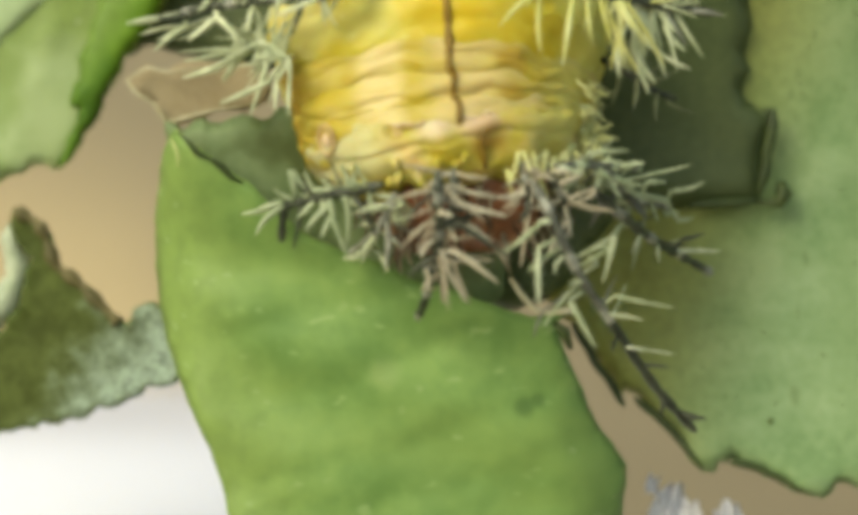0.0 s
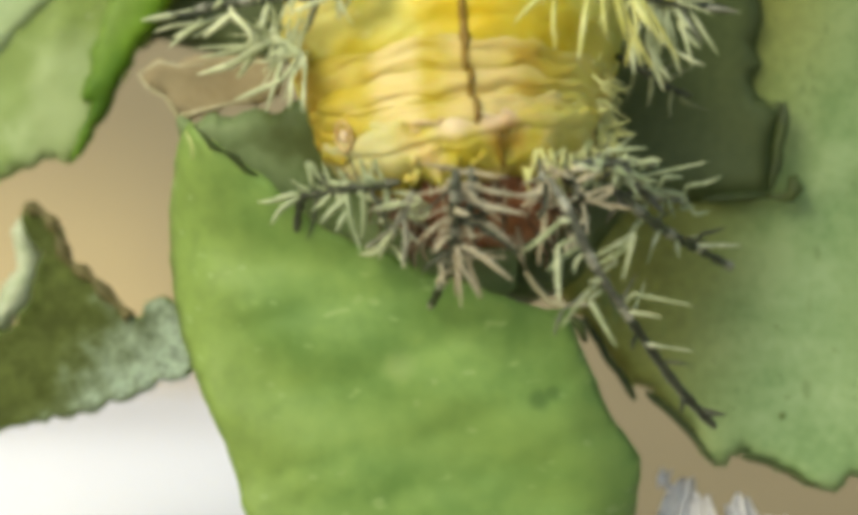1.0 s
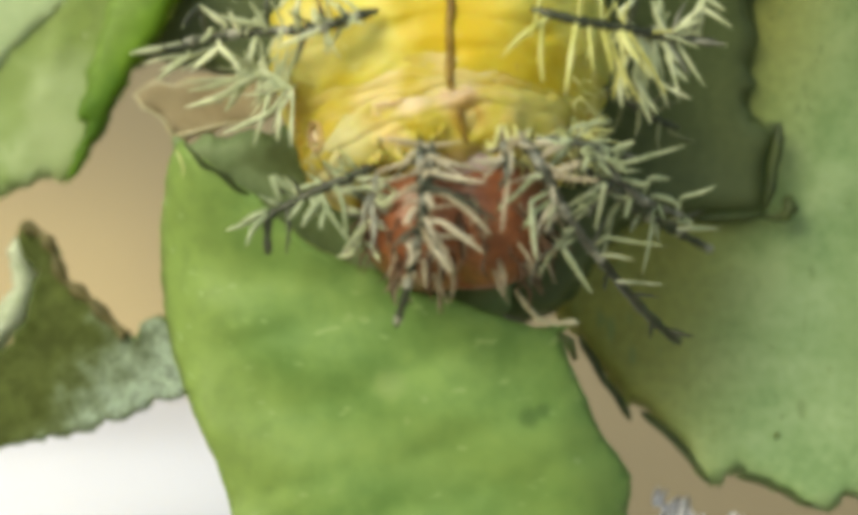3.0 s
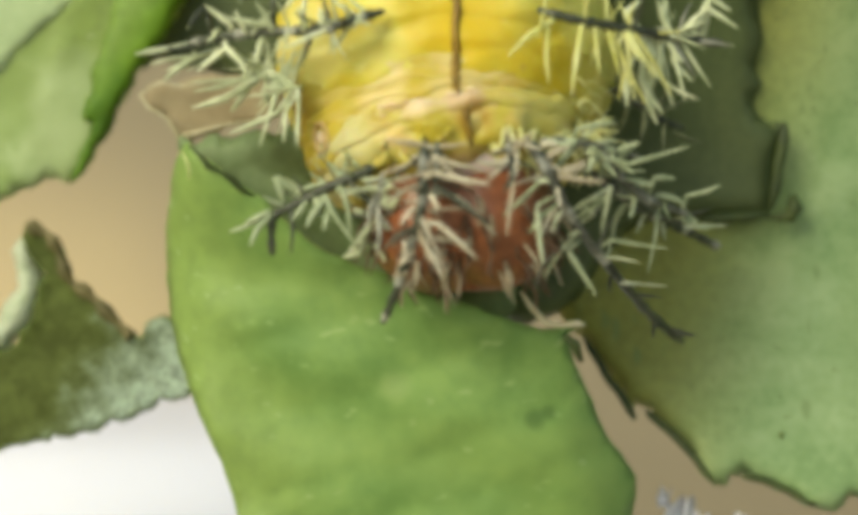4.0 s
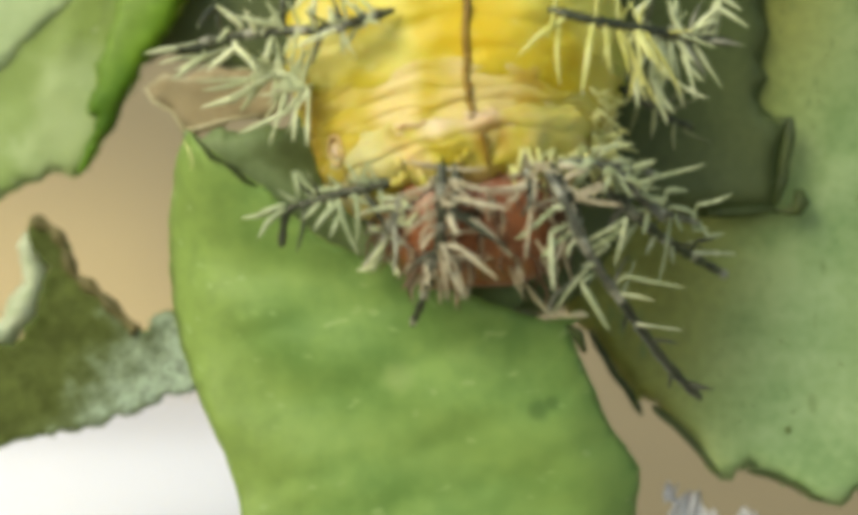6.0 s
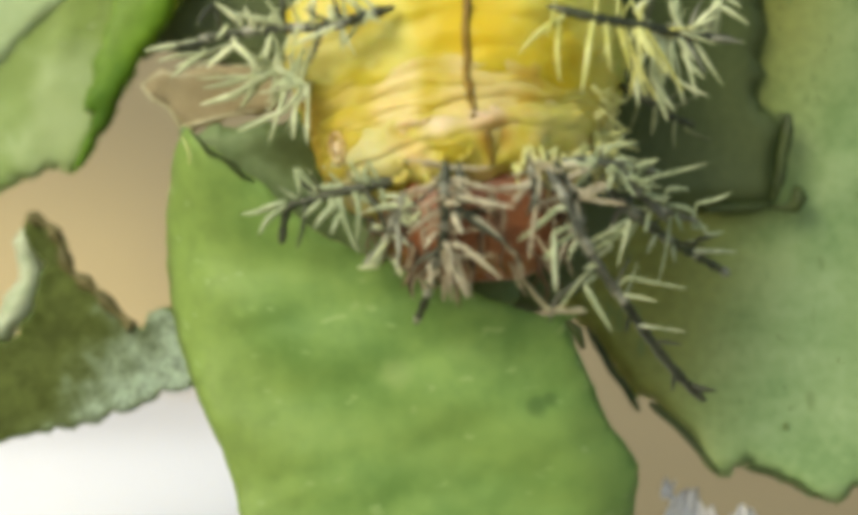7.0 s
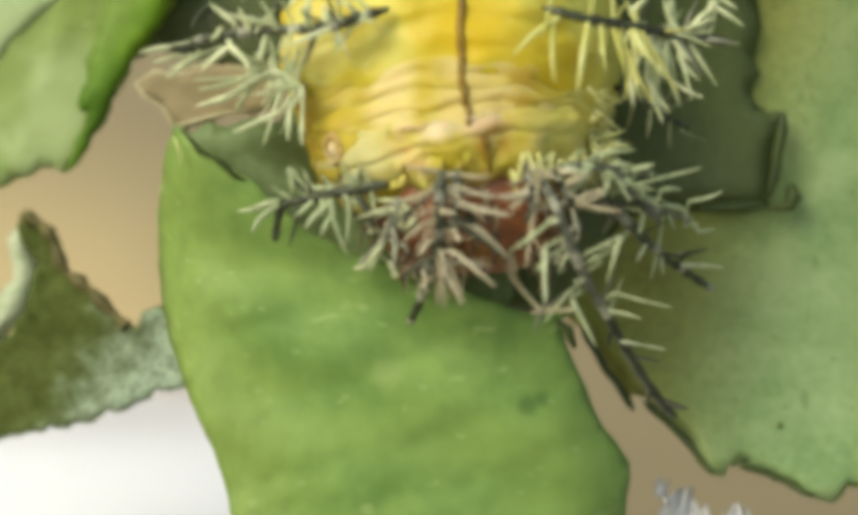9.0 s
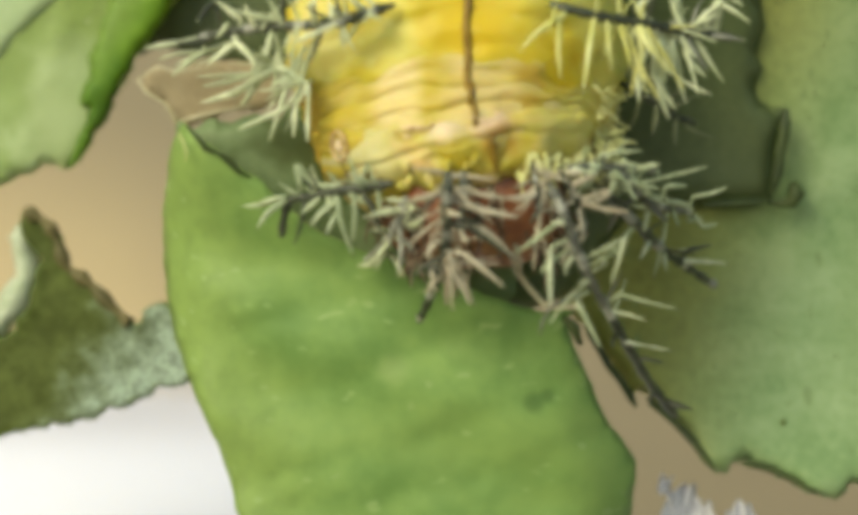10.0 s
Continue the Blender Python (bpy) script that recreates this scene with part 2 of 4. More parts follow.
# Pale patches put the blurred glow beside the leaves into the wall colour.
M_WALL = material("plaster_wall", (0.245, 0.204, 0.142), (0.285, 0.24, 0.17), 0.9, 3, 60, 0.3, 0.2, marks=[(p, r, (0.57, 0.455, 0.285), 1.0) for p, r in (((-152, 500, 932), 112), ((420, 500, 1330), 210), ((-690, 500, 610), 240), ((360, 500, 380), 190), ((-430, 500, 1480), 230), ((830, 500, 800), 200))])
M_WHITE = material("white_glaze", (0.8, 0.8, 0.92), (0.85, 0.85, 0.97), 0.5, 20, 200, 0.1, 0.4)
M_GROUND = material("ground_paving", (0.3, 0.27, 0.22), (0.42, 0.38, 0.32), 0.9, 6, 90, 0.4, 0.2)
# Whitish base stands in for sky glints on clear plastic.
M_FILM = material("film_painted_glints", (0.58, 0.57, 0.62), (0.86, 0.85, 0.9), 0.15, 500, 2500, 0.5, 0.9, 0.3)


# ---- building ----
def mesh_of(name, bm, mats, smooth=True):
    me = bpy.data.meshes.new(name)
    bm.to_mesh(me)
    bm.free()
    for m in mats:
        me.materials.append(m)
    if smooth:
        me.polygons.foreach_set("use_smooth", [True] * len(me.polygons))
    return me


def part(name, bm, mats, parent, label=""):
    """One mesh object under a thing or under a part."""
    ob = new(name, mesh_of(name, bm, mats if isinstance(mats, (list, tuple)) else [mats]))
    ob.parent = parent
    return tagged(ob, label)


def thing(name, label, category, group="", kind=""):
    ob = new(name)
    ob.location = HOME
    return tagged(ob, label, category, group, kind)


def spline(pts, steps, closed=False):
    """Catmull-Rom through the points."""
    p = [np.array(q, float) for q in pts]
    n, out = len(p), []
    for i in range(n if closed else n - 1):
        if closed:
            a, b, c, d = p[i - 1], p[i], p[(i + 1) % n], p[(i + 2) % n]
        else:
            a, b, c, d = p[max(i - 1, 0)], p[i], p[i + 1], p[min(i + 2, n - 1)]
        for s in range(steps):
            t = s / steps
            out.append(0.5 * (2 * b + (c - a) * t + (2 * a - 5 * b + 4 * c - d) * t * t + (3 * b - a - 3 * c + d) * t ** 3))
    if not closed:
        out.append(p[-1])
    return out


def tube(bm, pts, radii, mat=0, sides=7, flat=1.0):
    """A tube through points (in mm), radius by radius, closed at both ends."""
    pts = [Vector(p) * MM for p in pts]
    side = None
    rings = []
    for i, p in enumerate(pts):
        way = (pts[min(i + 1, len(pts) - 1)] - pts[max(i - 1, 0)]).normalized()
        if side is None:
            side = way.orthogonal().normalized()
        side = (side - way * side.dot(way)).normalized()
        up = way.cross(side)
        r = radii[i] * MM
        rings.append([bm.verts.new(p + r * (math.cos(2 * math.pi * k / sides) * side + flat * math.sin(2 * math.pi * k / sides) * up)) for k in range(sides)])
    for i, (a, b) in enumerate(zip(rings, rings[1:])):
        for k in range(sides):
            bm.faces.new((a[k], a[(k + 1) % sides], b[(k + 1) % sides], b[k])).material_index = mat if isinstance(mat, int) else mat[i]
    bm.faces.new(rings[0][::-1]).material_index = mat if isinstance(mat, int) else mat[0]
    bm.faces.new(rings[-1]).material_index = mat if isinstance(mat, int) else mat[-1]


def edge_distance(p, ring):
    a, b = ring, np.roll(ring, -1, 0)
    d = b - a
    t = np.clip(((p - a) * d).sum(1) / np.maximum((d * d).sum(1), 1e-9), 0, 1)
    return float(np.sqrt((((a + t[:, None] * d) - p) ** 2).sum(1)).min())


def blade(outline, depth, step=0.55, ragged=0.06, steps=14, curl=0.5, roll=0.8, seed=1, veins=(), ridge=0.12, wave=0.1):
    """A leaf blade in mm: an outline in x and z, filled, bent by depth(x, z), its margin turned back by curl over the width roll."""
    from mathutils.geometry import delaunay_2d_cdt
    rnd = random.Random(seed)
    ring = np.array(spline(outline, steps, True))
    off = np.array([[noise.noise(Vector((q[0] * 1.1, q[1] * 1.1, seed))) + 0.5 * noise.noise(Vector((q[0] * 3.5, q[1] * 3.5, seed + 9))) for _ in (0,)] for q in ring])
    nxt = np.roll(ring, -1, 0) - np.roll(ring, 1, 0)
    nrm = np.stack((nxt[:, 1], -nxt[:, 0]), 1) / np.maximum(np.linalg.norm(nxt, axis=1), 1e-6)[:, None]
    ring = ring + nrm * off * ragged * 2
    lo, hi = ring.min(0), ring.max(0)
    inner = []
    z = lo[1]
    while z < hi[1]:
        x = lo[0]
        while x < hi[0]:
            q = np.array((x + rnd.uniform(-.2, .2) * step, z + rnd.uniform(-.2, .2) * step))
            cross = ((ring[:, 1] > q[1]) != (np.roll(ring, -1, 0)[:, 1] > q[1]))
            xs = ring[:, 0] + (q[1] - ring[:, 1]) / np.where(cross, np.roll(ring, -1, 0)[:, 1] - ring[:, 1], 1) * (np.roll(ring, -1, 0)[:, 0] - ring[:, 0])
            if (cross & (q[0] < xs)).sum() % 2 and edge_distance(q, ring) > step * 0.4:
                inner.append(q)
            x += step
        z += step
    n = len(ring)
    flat = [Vector(q) for q in ring] + [Vector(q) for q in inner]
    vs, _, fs, *_ = delaunay_2d_cdt(flat, [(i, (i + 1) % n) for i in range(n)], [], 1, 1e-5)
    lines = [np.array(spline(v, 10)) for v in veins]
    bm = bmesh.new()
    made = []
    for v in vs:
        q = np.array(v)
        d = edge_distance(q, ring)
        y = depth(v.x, v.y) + curl * max(0.0, 1 - d / roll) ** 2
        y += wave * noise.noise(Vector((v.x * 0.35, v.y * 0.35, seed))) + (0.015 + 0.2 * wave) * noise.noise(Vector((v.x * 1.3, v.y * 1.3, seed)))
        for line in lines:
            near = float(np.sqrt(((line - q) ** 2).sum(1)).min())
            y += ridge * math.exp(-(near / 0.35) ** 2)
        made.append(bm.verts.new((v.x * MM, y * MM, v.y * MM)))
    for f in fs:
        bm.faces.new([made[i] for i in f])
    bmesh.ops.recalc_face_normals(bm, faces=bm.faces)
    if sum(f.normal.y for f in bm.faces) > 0:
        bmesh.ops.reverse_faces(bm, faces=bm.faces)
    return bm


def leaf_part(name, bm, mats, parent, label="", thick=0.28):
    ob = part(name, bm, mats, parent, label)
    s = ob.modifiers.new("thickness", "SOLIDIFY")
    s.thickness, s.offset, s.material_offset_rim = thick * MM, -1, len(mats) - 1
    return ob


# ---- the surroundings ----
def surroundings():
    bm = bmesh.new()
    bmesh.ops.create_grid(bm, x_segments=40, y_segments=40, size=60)
    for v in bm.verts:
        v.co.z = 0.01 * noise.noise(v.co * 0.2)
    g = new("ground", mesh_of("ground", bm, [M_GROUND]))
    tagged(g, "pale grey-brown paved ground beneath the plant", "ground", kind="structure")
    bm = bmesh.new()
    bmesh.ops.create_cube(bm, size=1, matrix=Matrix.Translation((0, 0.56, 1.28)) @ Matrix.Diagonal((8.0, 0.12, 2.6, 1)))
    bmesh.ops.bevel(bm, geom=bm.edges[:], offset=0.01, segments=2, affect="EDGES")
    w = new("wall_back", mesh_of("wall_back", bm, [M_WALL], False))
    tagged(w, "warm beige plastered wall with glow painted as pale patches behind leaves", "wall", kind="structure")
    # a large white rounded vessel standing on the ground
    bm = bmesh.new()
    prof = spline([(0.0, 0.0), (0.06, 0.0), (0.07, 0.05), (0.088, 0.4), (0.091, 0.88), (0.09, 0.948), (0.083, 0.961), (0.066, 0.967), (0.0, 0.969)], 8)
    rings = []
    for r, z in prof:
        rings.append([bm.verts.new((max(r, 1e-4) * math.cos(a * math.pi / 32), max(r, 1e-4) * math.sin(a * math.pi / 32), z)) for a in range(64)])
    for a, b in zip(rings, rings[1:]):
        for k in range(64):
            bm.faces.new((a[k], a[(k + 1) % 64], b[(k + 1) % 64], b[k]))
    p = new("white_vessel", mesh_of("white_vessel", bm, [M_WHITE]))
    p.location = (-0.068, 0.3, 0.007)
    tagged(p, "smooth bright white rounded vessel standing behind the leaves", "vessel")


surroundings()


# ---- leaves ----
def right_leaf():
    ob = thing("large_leaf", "broad pale green leaf underside with dark specks and chewed edge", "leaf")
    out = [(4.4, 1.01), (5.65, -2.24), (6.95, -3.54), (7.78, -4.86), (8.53, -5.86), (9.17, -7.3), (9.37, -6.66), (10.08, -7.03), (11.43, -8.45), (12.73, -10.24), (13.76, -9.8), (15.11, -10.14), (16.46, -10.88), (18, -11.37), (19.03, -10.66), (20.99, -11.27), (23.9, -8.24), (26.4, 1.76), (24.9, 11.76), (20.4, 18.26), (12.9, 19.76), (7.4, 14.26), (5.4, 6.76)]

    def sheet(x, z):
        return -0.25 + 0.003 * (x - 14) ** 2 + 0.06 * z - 0.017 * z * z

    veins = [[(17.15, 19.26), (17.9, 6.76), (19.4, -5.74)], [(17.9, 6.76), (15.4, 1.26), (13.65, -4.24)], [(18.15, 2.26), (16.65, -3.24), (15.4, -9.24)], [(17.65, 10.26), (21.4, 4.26), (23.4, -2.24)]]
    bm = blade(out, sheet, 0.6, 0.10, 12, 0.75, 0.55, 3, veins, -0.05)
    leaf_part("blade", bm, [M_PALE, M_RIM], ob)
    for line in ([(7.0, 0, -3.5), (8.0, 0, -5.3), (8.7, 0, -6.3), (9.3, 0, -7.3)],
                 [(9.75, 0, -6.9), (10.6, 0, -7.6), (11.7, 0, -8.7), (12.7, 0, -10.0)],
                 [(13.9, 0, -9.72), (15.0, 0, -9.95), (16.2, 0, -10.45), (17.2, 0, -11.0)]):
        bm = bmesh.new()
        pts = spline(line, 8)
        tube(bm, [(p[0] + 0.08 * noise.noise(Vector((p[0], 1, p[2]))), sheet(p[0], p[2]) + 0.3, p[2] - 0.06) for p in pts], [0.18 * min(1, 0.35 + 0.2 * i, 0.35 + 0.2 * (len(pts) - 1 - i)) for i in range(len(pts))], 0, 9)
        part("rolled_margin", bm, M_MARGIN, ob, "dark green rolled margin")
    rnd = random.Random(4)
    spots = [(15.8, -8.0, 0.16), (18.3, -5.1, 0.09), (15.8, -4.1, 0.06)] + [(rnd.uniform(12.5, 20), rnd.uniform(-9, 11), rnd.uniform(0.03, 0.07)) for _ in range(70)]
    for x, z, r in spots:
        bm = bmesh.new()
        bmesh.ops.create_icosphere(bm, subdivisions=1, radius=r * MM, matrix=Matrix.Translation((x * MM, (sheet(x, z) - 0.03) * MM, z * MM)) @ Matrix.Diagonal((1, 0.45, 1.2, 1)))
        part("fleck", bm, M_SPOT, ob)
    return ob


def deep_leaf():
    ob = thing("shaded_leaf", "small dark green leaf lobe in the caterpillar's shade", "leaf")
    out = [(2.87, 15.07), (7.8, 15.57), (14.6, 13.4), (14.75, 11.2), (14.95, 9.6), (14.85, 8.5), (15.05, 7.9), (14.7, 7.3), (14.85, 6.6), (15.4, 6.15), (16.05, 6.05), (15.9, 5.3), (15.72, 4.2), (15.6, 3.0), (15.35, 1.94), (13.98, 1.74), (11.75, 1.59), (9.04, 1.24), (6.32, -2.21), (3.36, -2.95), (0.89, -0.72), (1.39, 6.68)]
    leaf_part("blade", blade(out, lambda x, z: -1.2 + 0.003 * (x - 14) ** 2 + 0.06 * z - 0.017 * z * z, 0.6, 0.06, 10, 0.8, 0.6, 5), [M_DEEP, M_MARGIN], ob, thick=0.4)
    for line in ([(16.0, 6.1), (15.95, 5.3), (15.72, 4.2), (15.55, 3.0), (15.3, 2.1)], [(15.3, 1.98), (14.4, 1.84), (13.2, 1.76), (12.2, 1.7)]):
        bm = bmesh.new()
        pts = spline([(x, -1.3, z) for x, z in line], 6)
        tube(bm, [(p[0] + 0.02 + 0.06 * noise.noise(Vector((p[0] * 2, 1, p[2] * 2))), p[1], p[2]) for p in pts], [0.27 * min(1, 0.3 + 0.12 * k, 0.3 + 0.12 * (len(pts) - 1 - k)) for k in range(len(pts))], 0, 9)
        part("rolled_margin", bm, M_MARGIN, ob, "dark green rolled margin")
    bm = bmesh.new()
    tube(bm, [(15.1, -1.15, 1.90), (15.7, -1.15, 1.80), (16.27, -1.2, 1.85), (16.5, -1.25, 2.23), (16.36, -1.25, 2.78)], [0.1, 0.15, 0.32, 0.4, 0.2], 0, 9)
    part("torn_shred", bm, M_MARGIN, ob, "dark torn shred at the margin")
    return ob


def corner_leaf():
    ob = thing("pale_leaf", "pale young green leaf with toothed bright folded margin", "leaf")
    out = [(-25.09, 18.63), (-16.93, 19.65), (-10.81, 15.06), (-11.45, 12.25), (-12.44, 10.47), (-13.31, 9.24), (-14.23, 7.66), (-14.99, 6.08), (-15.96, 4.45), (-16.78, 3.58), (-17.65, 3.68), (-18.92, 3.28), (-19.84, 2.77), (-22.03, 2.31), (-26.62, 6.9)]
    veins = [[(-14.13, 17.1), (-16.93, 10.47), (-18.46, 3.58)], [(-18.21, 12), (-17.44, 10.47), (-17.14, 9.19)], [(-16.17, 12), (-14.38, 9.7)], [(-17.19, 9.7), (-15.66, 6.9)], [(-17.44, 7.92), (-16.17, 5.11)], [(-17.44, 7.92), (-19.23, 6.39), (-20.5, 5.62)], [(-17.95, 5.62), (-19.48, 4.35)]]

    def bend(x, z):
        m = (x + 0.56 * z + 5.3) / 1.15
        return 2.0 + 0.02 * (x + 18) ** 2 * 0.3 + (0.55 * max(0.0, m) ** 1.5 if m > 0 else 0.0)
    leaf_part("blade", blade(out, bend, 0.55, 0.10, 12, 0.3, 0.5, 7, veins, -0.08, wave=0.2), [M_YOUNG, M_RIM], ob)
    # the folded margin, its upper face outwards
    fold = [(-11.14, 13.46), (-11.52, 11.94), (-12.38, 10.37), (-13.25, 9.1), (-14.16, 7.57), (-14.92, 6), (-15.88, 4.38), (-16.65, 3.57), (-16.27, 4.83), (-15.68, 6.15), (-16.09, 6.51), (-15.83, 7.68), (-15.53, 9.4), (-14.92, 10.92), (-14.31, 13.46)]
    leaf_part("folded_margin", blade(fold, lambda x, z: 1.45 + 0.07 * math.sin(x * 1.1 + z * 0.9), 0.3, 0.14, 10, 0.3, 0.5, 8, wave=0.3), [M_BRIGHT, M_RIM], ob, "bright green folded margin")
    # the lighter neighbour lobe
    lobe = [(-24.85, 14.41), (-18.28, 14.91), (-16.26, 12.64), (-17.73, 10.97), (-19.29, 9.56), (-20.55, 8.35), (-24.85, 7.84)]
    leaf_part("lobe", blade(lobe, lambda x, z: 1.86, 0.5, 0.05, 10, 0.12, 0.4, 9), [M_LOBE, M_LOBE], ob, "whitish green lobe edge", 0.12)
    return ob


def dark_gap_leaf():
    # fills the shadowed gap; the shade is put into the dark blade colour
    ob = thing("hidden_leaf", "dark green leaf deep in shadow behind the bristles", "leaf")
    out = [(-13.88, 17.43), (-3.74, 17.43), (-3.74, 9.89), (-5.04, 9.37), (-6.86, 8.33), (-9.2, 8.59), (-11.54, 9.11), (-12.84, 9.48), (-13.94, 9.17), (-14.4, 12.75)]
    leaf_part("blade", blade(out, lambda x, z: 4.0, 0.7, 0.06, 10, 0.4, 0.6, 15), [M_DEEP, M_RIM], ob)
    return ob


def side_leaf():
    ob = thing("grey_leaf", "dull grey-green chewed leaf remnant under the caterpillar", "leaf")
    out = [(-10.91, 5.16), (-10.21, 4.93), (-9.45, 5.3), (-8.6, 5.16), (-7.61, 5.54), (-6.47, 5.35), (-5.29, 5.92), (-1.51, 5.68), (2.74, 1.67), (3.69, -2.11), (0.38, -3.06), (-5.29, -1.17), (-8.6, 1.19), (-10.49, 3.32)]
    leaf_part("blade", blade(out, lambda x, z: -5.7 + 0.16 * max(0.0, -7 - x) - 0.1 * max(0.0, z - 1), 0.6, 0.07, 10, 0.4, 0.5, 11), [M_GREY, M_RIM], ob)
    dry = [(-13.03, 7.26), (-12.59, 6.63), (-11.74, 6.24), (-11.07, 5.26), (-8.92, 5.84), (-6.96, 6.26), (-6.71, 7.61), (-8.43, 8.1), (-10.14, 8.24), (-11.12, 7.85), (-12.23, 7.95)]
    leaf_part("dry_membrane", blade(dry, lambda x, z: -1.6, 0.4, 0.12, 10, 0.08, 0.4, 18), [M_DRY, M_DRY], ob, "brown dried leaf membrane", 0.12)
    bm = bmesh.new()
    tube(bm, [(-13.01, -2.2, 7.3), (-12.62, -2.2, 6.71), (-11.83, -2.2, 6.27), (-11.39, -2.2, 5.64), (-11.1, -2.2, 5.1)], [0.06, 0.09, 0.08, 0.12, 0.15], 0, 8)
    tube(bm, [(-11.22, -2.2, 5.34), (-10.09, -2, 5.7), (-8.92, -2, 5.99), (-7.46, -1.8, 6.2)], [0.14, 0.1, 0.08, 0.06], 0, 8)
    tube(bm, [(-13.01, -2.2, 7.3), (-12.08, -2.2, 7.84), (-11.09, -2.3, 7.63), (-9.38, -2.3, 7.83)], [0.05, 0.06, 0.06, 0.04], 0, 8)
    part("bare_vein", bm, M_TAN, ob, "tan stripped leaf vein")
    return ob


def curled_leaf():
    ob = thing("curled_leaf", "curled leaf with dark inside and downy pale rim", "leaf")
    out = [(-18.63, 1.53), (-17.68, 1.02), (-17.17, 0.21), (-16.67, -1.05), (-15.76, -1.7), (-14.85, -2.56), (-13.74, -3.57), (-12.85, -3.12), (-11.97, -2.97), (-10.96, -4.03), (-11.08, -6.0), (-12.47, -6.6), (-14.75, -7.6), (-16.01, -8.05), (-17.52, -8.2), (-19.8, -8.9), (-23.84, -9.83), (-25.86, -7.31), (-22.83, -4.78), (-19.8, -4.28), (-18.48, -2.64), (-17.98, -0.87), (-18.53, 0.14)]
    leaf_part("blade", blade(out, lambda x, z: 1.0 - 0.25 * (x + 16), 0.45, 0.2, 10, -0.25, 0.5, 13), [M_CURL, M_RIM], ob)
    bm = bmesh.new()
    edge = spline([(-18.63, 1.48), (-17.68, 0.97), (-17.17, 0.21), (-16.67, -1.05), (-15.76, -1.7), (-14.85, -2.56), (-13.74, -3.62)], 6)
    tube(bm, [(p[0], 0.75 - 0.25 * (p[0] + 16), p[1]) for p in edge], [0.26 + 0.1 * math.sin(i * 0.9) for i in range(len(edge))], 0, 9)
    part("brown_margin", bm, M_BROWN, ob, "dark brownish band along the margin")
    rim = [(-18.73, 1.15), (-18.56, 0.14), (-18.00, -0.87), (-18.40, -2.52), (-19.62, -4.20), (-21.40, -5.06), (-22.45, -4.30), (-20.68, -3.28), (-19.77, -1.89), (-19.41, -0.75), (-19.66, 0.39)]
    leaf_part("rolled_rim", blade(rim, lambda x, z: 1.6, 0.3, 0.12, 10, 0.8, 0.7, 14), [M_DOWN, M_DOWN], ob, "pale downy rolled rim")
    return ob


def eaten_leaf():
    ob = thing("eaten_leaf", "smooth bright green leaf being eaten along its upper edge", "leaf")
    D = -7.5
    out = [(-10.5, 4.82), (-9.99, 4.54), (-9.44, 4.17), (-8.42, 3.43), (-7.45, 2.74), (-6.57, 1.91), (-5.18, 0.71), (-3.33, -0.22), (-1.94, -0.68), (-0.51, -1.38), (1.06, -1.79), (2.68, -2.42), (4.3, -2.9), (5.23, -2.95), (5.92, -2.65), (6.43, -2.81), (5.69, -3.27), (6.06, -4.38), (6.75, -6.05), (7.58, -7.76), (8.42, -8.78), (8.88, -9.75), (8.7, -11.32), (8, -15.25), (4.07, -19.64), (-1.94, -19.88), (-6.1, -16.87), (-7.96, -12.24), (-8.93, -9.01), (-10.27, -6.12), (-11.12, -3.92), (-11.56, -1.61), (-11.64, 0.47), (-11.38, 2.32), (-11.1, 3.71)]

    def bend(x, z):
        return D + (0.012 if x < -1.5 else 0.008) * (x + 1.5) ** 2 + 0.13 * math.sin(0.55 * x + 1.25 * z) - 0.03 * (z + 8) + 0.6 * max(0.0, -9.4 - x) ** 1.5 - 0.26 * max(0.0, z + 0.2) * min(1.0, max(0.0, -x / 4)) - 0.05 * max(0.0, z + 1.0) + 0.21 * max(0.0, x - 5.2) ** 1.7
    veins = [[(-8.19, -1.14), (-1.94, -0.68)], [(-8.42, -3.92), (-5.18, -2.99), (-0.55, -2.07)], [(-8.19, -6.69), (-3.33, -5.77), (2.68, -3.46)], [(-7.03, -9.93), (-0.55, -8.54), (5.92, -5.77)], [(-3.79, -11.32), (1.76, -10.16), (7.77, -8.08)]]
    leaf_part("blade", blade(out, bend, 0.45, 0.05, 12, 0.08, 0.5, 21, veins, 0.13, wave=0.26), [M_LEAF, M_EDGE], ob, thick=0.08)
    bm = bmesh.new()
    tube(bm, [(3.69, -8.2, -1.37), (4.15, -8.2, -2.05), (4.73, -8.2, -2.7), (5.41, -8.3, -2.83), (6.05, -8.3, -2.74), (6.38, -8.2, -2.79)], [0.08, 0.13, 0.13, 0.09, 0.17, 0.08], 0, 8)
    part("chewed_lip", bm, M_TAN, ob, "pale tan chewed lip")
    bm = bmesh.new()
    tube(bm, [(-10.2, -8.6, 4.75), (-9.75, -8.6, 4.3), (-9.4, -8.6, 3.85), (-8.9, -8.55, 3.62), (-8.4, -8.5, 3.3), (-8.0, -8.4, 2.85), (-7.5, -8.3, 2.62)], [0.05, 0.1, 0.15, 0.07, 0.17, 0.12, 0.04], 0, 8)
    part("chewed_ridge", bm, M_MARGIN, ob, "dark chewed ridge")
    bm = bmesh.new()
    tube(bm, [(-10.55, -8.3, 4.5), (-10.35, -8.5, 4.15), (-10.2, -8.5, 3.7), (-10.25, -8.4, 3.3)], [0.03, 0.07, 0.06, 0.03], 0, 8)
    part("raised_lip", bm, M_EDGE, ob, "pale green raised lip")
